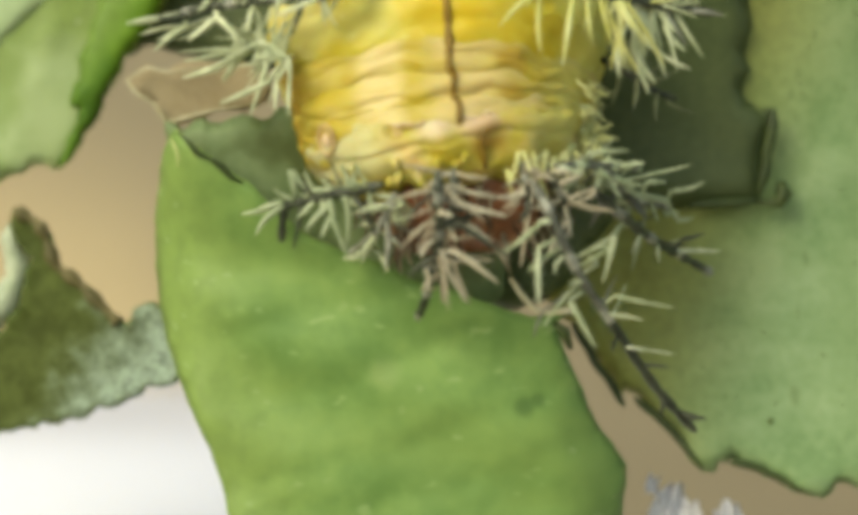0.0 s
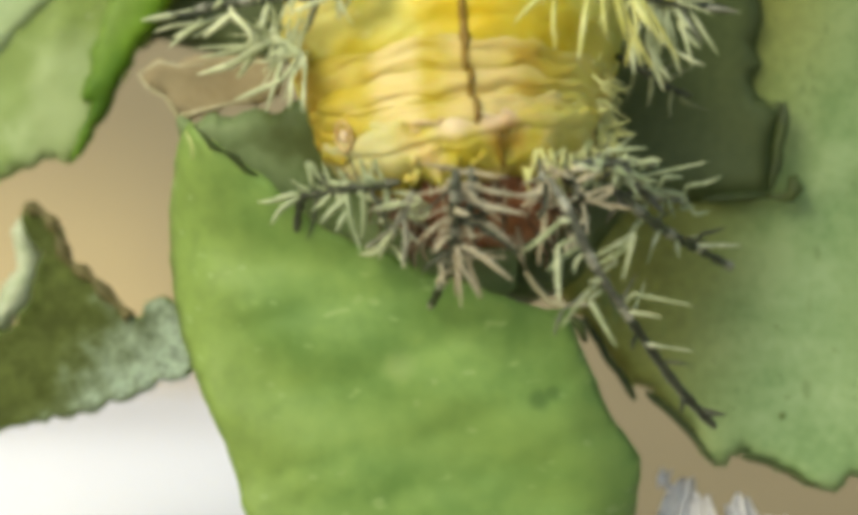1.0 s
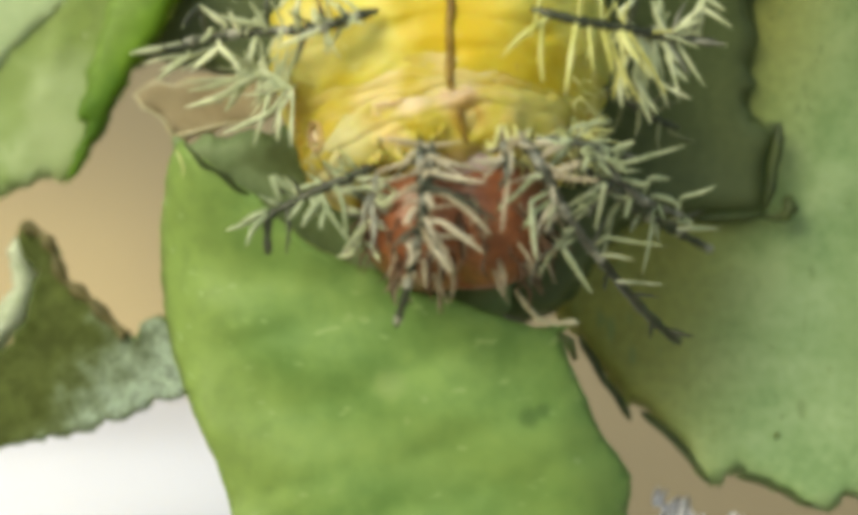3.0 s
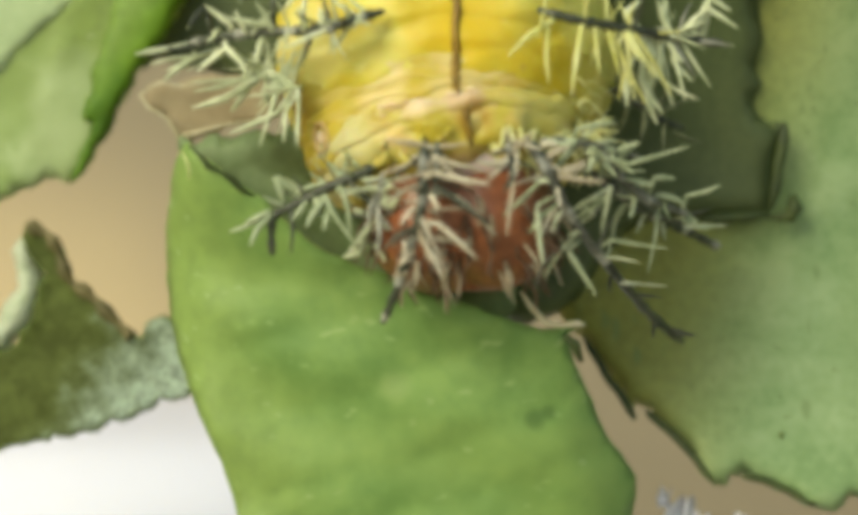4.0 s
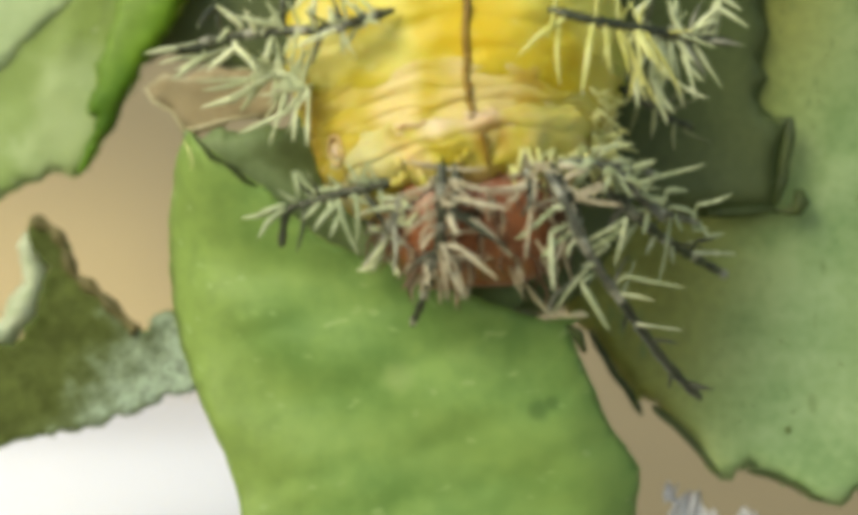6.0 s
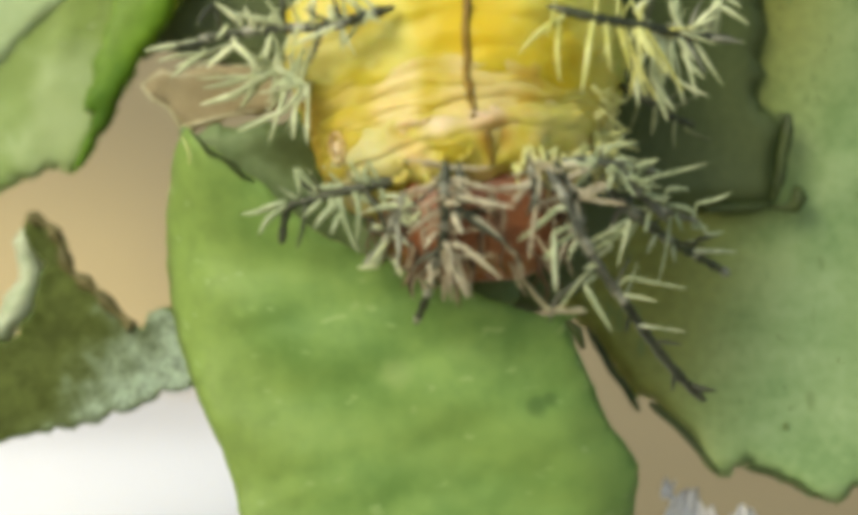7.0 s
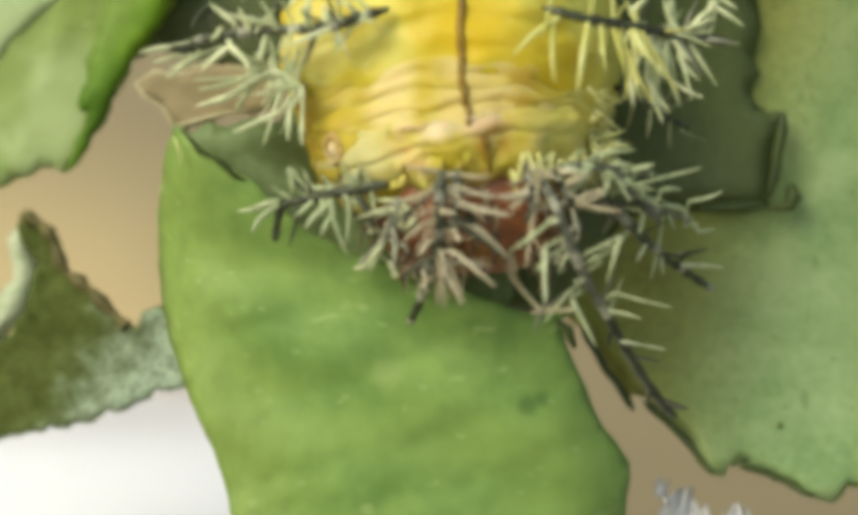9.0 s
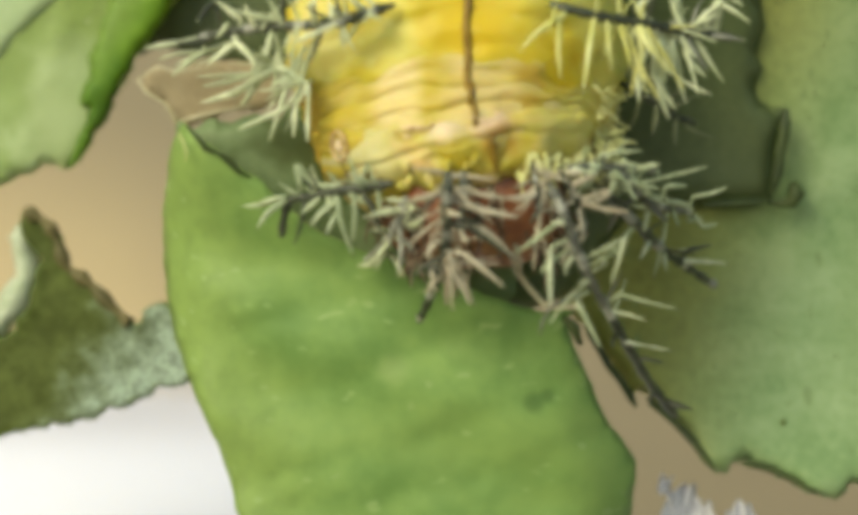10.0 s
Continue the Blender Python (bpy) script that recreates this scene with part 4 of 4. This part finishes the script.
SPINES["upper_right_far"] = scolus([(8.93, -9.8, 9.26), (10.35, -9.2, 9.18), (11.56, -8.6, 8.97)],
    [(8.98, 8.85, 9.34, 7.22), (10.57, 8.85, 11.75, 7.00), (10.52, 9.35, 11.75, 10.44), (10.84, 8.99, 12.65, 8.72), (11.70, 10.33, 12.88, 9.49), (9.43, 7.49, 11.07, 6.45), (10.11, 8.17, 10.97, 7.22), (8.75, 7.27, 9.70, 5.86), (8.07, 7.27, 8.12, 6.09), (9.21, 8.63, 9.21, 6.81), (8.07, 9.99, 8.80, 10.67), (9.77, 10.67, 10.02, 9.85), (9.77, 9.08, 10.57, 7.95), (8.98, 6.59, 9.43, 5.45), (10.00, 9.31, 9.43, 10.67), (11.02, 9.31, 11.47, 10.67), (11.70, 10.90, 12.61, 10.22), (9.21, 8.85, 10.16, 6.09), (9.66, 8.63, 8.98, 6.54), (10.34, 8.63, 11.07, 7.45), (10.00, 8.85, 10.57, 6.36), (9.55, 9.08, 9.77, 7.04)], [M_STEMG, M_BRISL, M_BRISL, M_BRIS], 0.26, 0.18, 34, 14, (1.2, 2.2), 0.135, label=GREY)
SPINES["mid_right"] = scolus([(6.52, -5.5, 7.81), (8.28, -7, 6.87), (9.72, -6.5, 5.97), (11.01, -5.5, 5.56)],
    [(8.04, 7.22, 9.21, 8.15), (8.51, 6.52, 8.04, 5.13), (9.21, 6.29, 8.97, 4.89), (9.67, 5.94, 11.07, 6.75), (10.14, 5.82, 10.02, 4.43), (8.74, 6.75, 7.81, 7.68), (10.60, 5.36, 11.76, 4.89), (9.44, 6.06, 10.60, 7.45), (7.58, 6.99, 7.11, 5.59)], [M_STEM, M_STEM, M_TIP, M_STEM], 0.18, 0.14, 35, 6, label="black spine lying in shadow")
SPINES["left"] = scolus([(-2.09, -11, 3.62), (-3.21, -10.8, 3.13), (-4.36, -10.5, 2.69), (-5.5, -10.1, 2.15), (-6.42, -9.8, 1.59), (-6.5, -9.6, 0.1)],
    [(-6.33, 3.30, -5.42, 2.62), (-5.41, 2.68, -4.16, 3.00), (-6.48, 1.88, -7.62, 1.36), (-6.86, 1.63, -8.34, 1.04), (-5.70, 1.94, -5.77, 0.01), (-5.06, 2.23, -5.43, 1.73, -5.74, 1.37), (-4.31, 2.48, -3.88, 1.47, -3.06, 0.28), (-4.36, 2.22, -4.85, 1.62, -5.13, 1.02), (-3.21, 2.80, -2.69, 2.33, -2.10, 1.30), (-4.14, 1.92, -4.41, 0.87), (-6.00, 2.06, -6.91, 2.51), (-3.67, 2.81, -3.41, 1.87, -3.33, 0.68), (-6.48, 1.72, -7.13, 1.06, -7.4, 0.31), (-4.71, 2.38, -4.49, 1.59), (-3.85, 2.70, -3.10, 2.51, -2.67, 2.21)], [M_STEM, M_STEM, M_BRISG, M_TIP], 0.24, 0.16, 36, 15, (0.8, 1.7), 0.14, dark=0.3, label=DARK)
SPINES["centre"] = scolus([(-0.2, -12.4, 4.43), (-0.26, -12.9, 3.06), (-0.38, -12.8, 1.54), (-0.83, -12.3, 0.01), (-1.37, -11.5, -1.54), (-1.94, -10.8, -2.84)],
    [(-0.20, 2.73, -0.15, 3.45), (0.35, 1.00, 1.21, 0.21, 1.93, -0.47), (0.02, 0.67, 0.28, -0.09, 0.68, -1.13), (0.61, 2.23, 1.53, 1.55, 2.53, 0.75), (-0.70, 1.65, -1.22, 0.93), (-1.06, 0.45, -0.95, -0.59), (-0.53, -0.43, -0.60, -1.55), (-0.52, 2.58, -1.21, 2.20, -1.83, 1.71), (-0.42, 1.32, -0.16, 0.82, -0.02, 0.01), (-0.64, 0.01, -1.31, -0.65), (-0.31, 1.97, -1.07, 1.86), (-0.57, 0.89, -1.30, 0.51, -1.84, 0.01), (-0.31, 0.45, 0.22, -0.49, 0.48, -1.20), (-0.87, -0.88, -1.54, -1.00)], K_SET, 0.25, 0.17, 37, 14, (0.9, 2.9), 0.13, label=DARK)
SPINES["centre_twin"] = scolus([(0.35, -12.4, 4.35), (0.31, -12.8, 3.28), (0.17, -12.8, 2.15)],
    [(0.13, 3.72, 1.03, 3.44, 2.09, 3.24), (0.13, 3.06, 1.24, 2.81, 2.63, 2.58), (0.13, 2.62, 0.70, 2.33, 1.11, 2.23), (0.02, 4.16, -0.85, 3.51), (0.13, 3.50, -0.41, 3.06), (0.09, 2.30, 0.46, 1.53), (1.00, 2.14, 1.75, 1.54, 2.79, 0.49)], K_SET, 0.23, 0.14, 38, 13, (0.8, 2.6), 0.13, label=DARK)
SPINES["centre_right"] = scolus([(3.12, -12.2, 4.66), (3.22, -12.9, 3.8), (3.31, -13, 2.88)],
    [(3.08, 4.05, 2.53, 3.72), (3.17, 3.71, 2.70, 3.13, 2.30, 2.79), (3.50, 3.93, 3.47, 3.18, 3.35, 2.62), (3.30, 4.27, 3.84, 4.16), (3.17, 3.49, 2.52, 3.41, 1.76, 3.45), (3.35, 2.94, 2.95, 2.29), (3.39, 2.73, 3.20, 1.53, 3.06, 0.45)], K_SET, 0.18, 0.12, 45, 9, (0.8, 2.2), 0.13, dark=0.3, label=DARK)
# Past end the stem goes black: dark tip plus shade put into the colour.
SPINES["right"] = scolus([(3.82, -12.2, 4.58), (4.73, -12.4, 2.97), (5.92, -11, 0.9), (7.42, -9, -0.9), (9.31, -6, -3.04), (10.99, -3.6, -4.45)],
    [(4.29, 2.64, 3.56, 1.95, 2.80, 1.37), (4.27, 1.77, 4.33, 0.34, 4.42, -0.69), (4.48, -0.66, 4.19, -1.73), (5.26, 1.51, 5.00, 1.19, 4.95, 0.67), (5.53, 0.19, 5.05, -0.43, 4.48, -1.33), (5.54, -0.10, 6.16, -1.11, 6.77, -2.11), (7.27, 2.05, 5.90, 1.74), (7.31, 2.49, 7.10, 1.56, 6.85, 0.45), (7.35, 0.28, 8.5, 0.05, 9.9, -0.17), (7.88, -1.59, 8.9, -1.68, 10.0, -1.8), (7.44, -1.36, 7.35, -1.95), (6.62, 1.39, 6.18, 1.70), (4.73, 2.75, 4.19, 2.75), (4.43, 1.33, 3.88, 0.67), (6.15, 0.68, 5.48, 0.46), (10.28, -3.80, 11.40, -4.09), (9.56, -3.05, 9.47, -4.18), (8.49, -2.19, 9.76, -2.31)], [M_STEMM, M_STEMP, M_BRIS, M_TIP], 0.21, 0.2, 39, 5, (1.1, 2.4), 0.115, dark=0.35, end=0.58, label=GREY)
SPINES["right_twin"] = scolus([(4.19, -12.2, 4.44), (5.02, -12, 3.09), (5.45, -11.4, 1.78), (5.03, -11, 0.68)],
    [(4.74, 3.74, 5.73, 4.18), (4.52, 4.29, 5.83, 4.27), (5.19, 2.98, 7.17, 2.74), (6.24, 3.57, 6.05, 3.30, 5.23, 3.09), (5.45, 1.56, 4.89, 0.68)], K_SET, 0.22, 0.12, 43, 6, (1.1, 2.4), 0.13, label=DARK)
# Dimmer stem and bristle colours here and on right_edge stand in for shade.
SPINES["right_high"] = scolus([(5.81, -11, 4.64), (7.3, -10.4, 3.82), (8.18, -9.4, 2.96), (9.59, -7.8, 2.2), (11.14, -6.4, 1.77)],
    [(8.01, 3.61, 9.24, 3.93, 10.89, 4.42), (9.52, 3.21, 10.43, 3.19), (8.28, 3.07, 9.23, 2.68), (9.69, 2.50, 10.51, 2.31, 10.89, 1.90), (11.04, 2.53, 12.53, 3.04), (10.87, 1.46, 11.62, 1.55), (11.55, 1.18, 12.34, 1.30), (9.71, 1.81, 9.54, 0.49, 9.23, -0.96), (7.06, 3.81, 7.67, 2.96), (6.78, 4.47, 7.76, 4.47), (8.48, 4.41, 7.54, 4.00), (8.34, 2.73, 9.34, 1.83), (7.59, 2.72, 7.10, 2.12, 6.80, 1.37), (8.68, 2.74, 8.49, 1.85, 8.33, 1.38), (8.81, 2.41, 8.35, 2.36, 7.67, 2.52), (9.96, 2.21, 10.19, 1.40)], [M_STEMM, M_STEMG, M_BRISG, M_TIP], 0.22, 0.14, 40, 12, (1.0, 1.9), 0.13, label=GREY)
SPINES["right_edge"] = scolus([(4.53, -12, 4.5), (6.11, -11.4, 4.4), (7.77, -10.2, 4.16), (9.01, -9, 3.88)],
    [(5.99, 4.96, 7.69, 5.21), (6.11, 4.44, 5.22, 4.61), (6.46, 4.01, 7.24, 3.78), (4.75, 4.45, 5.85, 4.19), (5.76, 4.32, 5.38, 3.67, 4.77, 3.10), (6.82, 4.02, 6.48, 3.13), (7.76, 4.16, 8.66, 4.50), (7.52, 3.82, 8.42, 3.15)], [M_STEMM, M_BRISG, M_BRISG, M_TIP], 0.2, 0.12, 41, 9, (0.9, 1.8), 0.13, label=PALE)
SPINES["right_low"] = scolus([(6.63, -10.4, 3.37), (8.42, -8, 2.2), (10.05, -5.6, 1.31), (11.45, -3.8, 0.73), (12.91, -2.6, 0.06)],
    [(10.88, 0.97, 13.14, 1.01), (11.24, 1.49, 12.31, 1.80), (9.22, 1.76, 8.75, 0.71), (10.04, 1.31, 10.16, 0.37), (8.41, 2.26, 7.90, 1.53, 7.60, 0.70)], P_SET, 0.25, 0.18, 42, 5, (1.0, 1.8), 0.13, dark=0.4, label=DARK)
SPINES["left_low"] = scolus([(-1.86, -11.5, 3.11), (-2.09, -11, 2.01), (-2.61, -10, 0.91), (-3.28, -9, 0.01)],
    [(-2.09, 2.34, -2.38, 1.68, -2.49, 0.90), (-1.87, 2.12, -1.38, 1.68), (-2.09, 2.01, -1.97, 0.90, -2.09, -0.21), (-2.33, 1.13, -2.81, 0.49, -3.23, 0.01), (-2.45, 0.69, -2.90, -0.21), (-1.42, 2.67, -1.97, 2.40), (-1.88, 1.13, -1.32, 0.68), (-2.81, 0.01, -3.60, -0.17), (-2.12, 0.24, -1.78, -0.44), (-1.53, 1.79, -1.09, 2.46), (-2.59, 1.58, -3.11, 1.69)], [M_STEMG, M_STEMP, M_BRISL, M_BRISP], 0.17, 0.1, 44, 15, (1.0, 2.2), 0.13, label=PALE)


# ---- what moves ----
def swing(ob, foot, tip, rows, forward=0.0):
    """A spine whose foot is carried along and whose tip is led: rows of seconds, foot x and z, tip x and z (mm); its length stays. The foot comes forward as it sinks."""
    foot, tip = Vector(foot), Vector(tip)
    out = (tip - foot).normalized()
    n = (tip - foot).length
    keys = []
    for t, x, z, u, w in rows:
        flat = min((u - x) ** 2 + (w - z) ** 2, n * n * 0.98)
        d = Vector((u - x, math.copysign(math.sqrt(n * n - flat), tip.y - foot.y), w - z)).normalized()
        keys.append((t, Matrix.Translation(Vector((x, foot.y - forward * max(0.0, foot.z - z), z)) * MM) @ out.rotation_difference(d).to_matrix().to_4x4()))
    walk(ob, keys)


def motions():
    # seconds; the collar's side (x, z), the middle of its back (x, z), in mm from the stretched state at 4.5 s
    nod = [
        (0, 0.23, -0.11, 1.06, -1.67),
        (0.5, 0.38, -0.05, 1.22, -1.73),
        (1, 0.43, -0.14, 1.24, -1.87),
        (1.5, 0.34, -0.36, 1.15, -2.25),
        (2, 0.14, -0.47, 0.97, -1.91),
        (2.3, 0.05, -0.32, 0.68, -1.01),
        (2.5, -0.07, -0.16, 0.41, -0.11),
        (2.7, -0.09, 0.00, 0.07, 0.29),
        (3.8, -0.09, 0.11, -0.05, 0.32),
        (4, -0.09, 0.09, -0.02, 0.27),
        (4.5, 0.00, 0.00, 0.00, 0.00),
        (5, -0.02, -0.09, 0.09, -0.27),
        (5.5, 0.09, -0.32, 0.23, -0.68),
        (7, 0.32, -0.54, 0.65, -1.06),
        (7.5, 0.43, -0.38, 0.79, -0.99),
        (8, 0.36, -0.45, 0.74, -1.19),
        (8.5, 0.50, -0.41, 0.86, -1.13),
        (9, 0.34, -0.47, 0.79, -1.44),
        (9.5, 0.38, -0.54, 0.88, -1.64),
        (10, 0.43, -0.43, 0.92, -1.67),
    ]
    # the hind body: seconds, x, z
    rear = [
        (0, 0.14, 0.63),
        (0.5, 0.23, 0.61),
        (1, 0.23, 0.50),
        (1.5, 0.20, 0.32),
        (2, 0.05, 0.20),
        (2.5, -0.07, 0.11),
        (2.7, -0.07, 0.05),
        (4, -0.05, 0.02),
        (4.5, 0.00, 0.00),
        (5, -0.02, -0.05),
        (5.5, 0.05, -0.14),
        (7, 0.23, -0.29),
        (7.5, 0.34, -0.27),
        (8, 0.29, -0.32),
        (8.5, 0.36, -0.29),
        (9, 0.29, -0.41),
        (9.5, 0.34, -0.45),
        (10, 0.41, -0.43),
    ]
    collar_keys, fold_keys = [], [[], [], []]
    third_keys = [(t, Matrix.Translation((x * MM, 0, z * MM)) @ BODY) for t, x, z in rear]
    times, rear_x, rear_z = zip(*rear)
    turns = {}
    for t, x, z, u, w in nod:
        pitch = math.degrees(math.atan2(-(w - z), 6.2))
        yaw = math.degrees(math.atan2(u - x, 6.2))
        turn = Matrix.Translation((x * MM, 0, z * MM)) @ COLLAR @ pose(0, 0, 0, 0, 0, yaw) @ pose(0, 0, 0, pitch, 0, 0)
        turns[t] = turn @ COLLAR.inverted()
        collar_keys.append((t, turn))
        back_x, back_z = float(np.interp(t, times, rear_x)), float(np.interp(t, times, rear_z))
        for (f, at), keys in zip(FOLDS, fold_keys):
            go = Vector((back_x + (x - back_x) * f, 0, back_z + (z - back_z) * f)) * MM
            keys.append((t, Matrix.Translation(go) @ at @ pose(0, 0, 0, f * pitch, 0, 0.3 * f * yaw)))
    walk(RINGS["collar"], collar_keys)
    for k in range(3):
        walk(RINGS["fold", k], fold_keys[k])
    walk(RINGS["third"], third_keys)
    for ob in HIND:
        walk(ob, third_keys)
    for name in ("upper_left", "upper_left_low", "upper_right", "upper_right_far", "mid_right"):
        ob = SPINES[name]
        at = ob.location.copy()
        walk(ob, [(t, Matrix.Translation(Vector((x * MM, 0, z * MM)) + at)) for t, x, z in rear])
    for name in ("centre_twin", "centre_right", "right_high", "right_edge", "right_twin", "left_low"):
        ob = SPINES[name]
        rest = Matrix.Translation(ob.location)
        walk(ob, [(t, turns[t] @ rest) for t, *_ in nod])
    swing(SPINES["left"], (-2.09, -11, 3.62), (-6.5, -9.6, 0.1), [
        (0, -1.34, 2.33, -5.69, 0.01),
        (0.5, -1.2, 2.3, -5.6, 0.1),
        (1, -1.18, 2.17, -5.58, 0.17),
        (1.5, -1.27, 1.81, -5.53, 0.13),
        (2, -1.4, 2.1, -5.76, 0.31),
        (2.3, -1.56, 2.79, -6.1, 0.24),
        (2.5, -1.67, 3.44, -6.43, 0.13),
        (2.7, -1.87, 3.7, -6.52, 0.06),
        (3.8, -2.05, 3.79, -6.56, 0.01),
        (4, -2.07, 3.77, -6.56, 0.03),
        (4.5, -2.09, 3.62, -6.59, 0.1),
        (5, -2.09, 3.42, -6.59, 0.08),
        (5.5, -1.89, 3.1, -6.54, 0.15),
        (7, -1.45, 2.75, -6.27, 0.15),
        (8, -1.51, 2.73, -6.31, 0.2),
        (9, -1.58, 2.53, -6.29, 0.2),
        (10, -1.45, 2.39, -6.15, 0.22),
    ], 0.4)
    swing(SPINES["centre"], (-0.2, -12.4, 4.43), (-1.94, -10.8, -2.84), [
        (0, 0.83, 2.81, 0, -3.23),
        (0.5, 0.99, 2.75, 0.02, -3.14),
        (1, 1.01, 2.62, 0, -3.02),
        (1.5, 0.92, 2.24, 0.02, -3.16),
        (2, 0.74, 2.57, -0.34, -3),
        (2.3, 0.46, 3.51, -0.46, -3.07),
        (2.5, 0.2, 4.33, -0.66, -3.09),
        (2.7, -0.13, 4.72, -1.05, -2.96),
        (3.8, -0.22, 4.72, -1.78, -2.82),
        (4, -0.22, 4.7, -1.96, -2.77),
        (4.5, -0.2, 4.43, -1.99, -2.91),
        (5, -0.11, 4.17, -1.73, -2.91),
        (5.5, 0.02, 3.78, -1.21, -2.96),
        (7, 0.44, 3.41, -0.73, -3.14),
        (8, 0.53, 3.27, -0.75, -3.16),
        (9, 0.57, 3.03, -0.73, -3.25),
        (10, 0.7, 2.81, -0.46, -3.3),
    ], 0.4)
    swing(SPINES["right"], (3.82, -12.2, 4.58), (10.99, -3.6, -4.45), [
        (0, 4.57, 2.56, 11.93, -8.09),
        (0.5, 4.7, 2.47, 11.98, -8.21),
        (1, 4.79, 2.34, 12.27, -8.18),
        (1.5, 4.74, 2.07, 12.58, -8.28),
        (2, 4.52, 2.38, 11.81, -8.28),
        (2.3, 4.35, 3.52, 11.71, -7.1),
        (2.5, 4.04, 4.66, 11.59, -5.92),
        (2.7, 3.78, 5.06, 11.23, -4.57),
        (3.8, 3.78, 4.93, 11.25, -3.36),
        (4, 3.8, 4.88, 11.16, -3.72),
        (4.5, 3.82, 4.58, 10.99, -4.45),
        (5, 3.86, 4.25, 10.8, -5.27),
        (5.5, 4.04, 3.83, 11.25, -6.04),
        (7, 4.43, 3.35, 11.76, -6.62),
        (8, 4.48, 3.17, 11.4, -6.98),
        (9, 4.52, 2.82, 10.82, -7.43),
        (10, 4.61, 2.6, 10.8, -7.58),
    ])
    swing(SPINES["right_low"], (6.63, -10.4, 3.37), (12.91, -2.6, 0.06), [
        (0, 7.08, 2.21, 13.1, -1.35),
        (1, 7.26, 2.07, 13.49, -1.35),
        (1.5, 7.17, 1.94, 13.27, -1.5),
        (2, 6.85, 2.16, 12.42, -1.57),
        (2.3, 6.72, 2.83, 12.37, -1.08),
        (2.5, 6.63, 3.46, 12.32, -0.72),
        (2.7, 6.59, 3.64, 12.69, 0.01),
        (4, 6.59, 3.55, 12.91, 0.45),
        (4.5, 6.63, 3.37, 12.91, 0.06),
        (5, 6.63, 3.15, 12.74, -0.5),
        (5.5, 6.72, 2.83, 12.83, -0.91),
        (7, 6.99, 2.48, 13.12, -1.16),
        (8, 7.03, 2.43, 12.86, -1.47),
        (9, 6.99, 2.25, 12.74, -1.94),
        (10, 7.08, 2.16, 12.71, -1.91),
    ])
    sway = [
        (0, 0.21, -0.14),
        (0.5, 0.31, -0.14),
        (1, 0.31, -0.10),
        (1.5, 0.29, -0.24),
        (2, -0.05, 0.00),
        (2.5, 0.07, 0.05),
        (4, 0.12, -0.05),
        (4.5, 0.00, 0.00),
        (5, 0.00, 0.02),
        (5.5, -0.02, 0.07),
        (7, 0.05, 0.12),
        (7.5, 0.05, 0.14),
        (8, 0.02, 0.14),
        (8.5, 0.02, 0.14),
        (9, -0.05, 0.10),
        (9.5, 0.10, 0.05),
        (10, 0.07, 0.07),
    ]
    walk(EATEN, [(t, Matrix.Translation(HOME + Vector((x * MM, 0, z * MM)))) for t, x, z in sway])
    bob = [
        (0, 0.45, 1.50, 0.99, 10.0),
        (1, 0.54, 1.50, 0.95, 10.0),
        (1.5, 0.50, 1.50, 0.86, 10.0),
        (2, 0.32, 1.40, 0.90, 10.0),
        (2.3, 0.18, 0.90, 0.72, 7.0),
        (2.5, 0.00, 0.40, 0.41, 3.0),
        (2.7, -0.05, 0.10, 0.18, 1.0),
        (3.8, 0.00, 0.00, 0.00, 0.0),
        (4.5, 0.00, 0.00, 0.00, 0.0),
        (5.5, 0.07, 0.00, -0.07, 0.0),
        (7, 0.32, 0.30, 0.00, 2.0),
        (8, 0.32, 0.40, 0.11, 3.0),
        (9, 0.32, 0.60, 0.27, 5.0),
        (10, 0.41, 0.80, 0.36, 6.0),
    ]
    walk(HEAD_OB, [(t, Matrix.Translation((x * MM, y * MM, z * MM)) @ HEAD @ pose(0, 0, 0, p, 0, 0)) for t, x, y, z, p in bob])


motions()
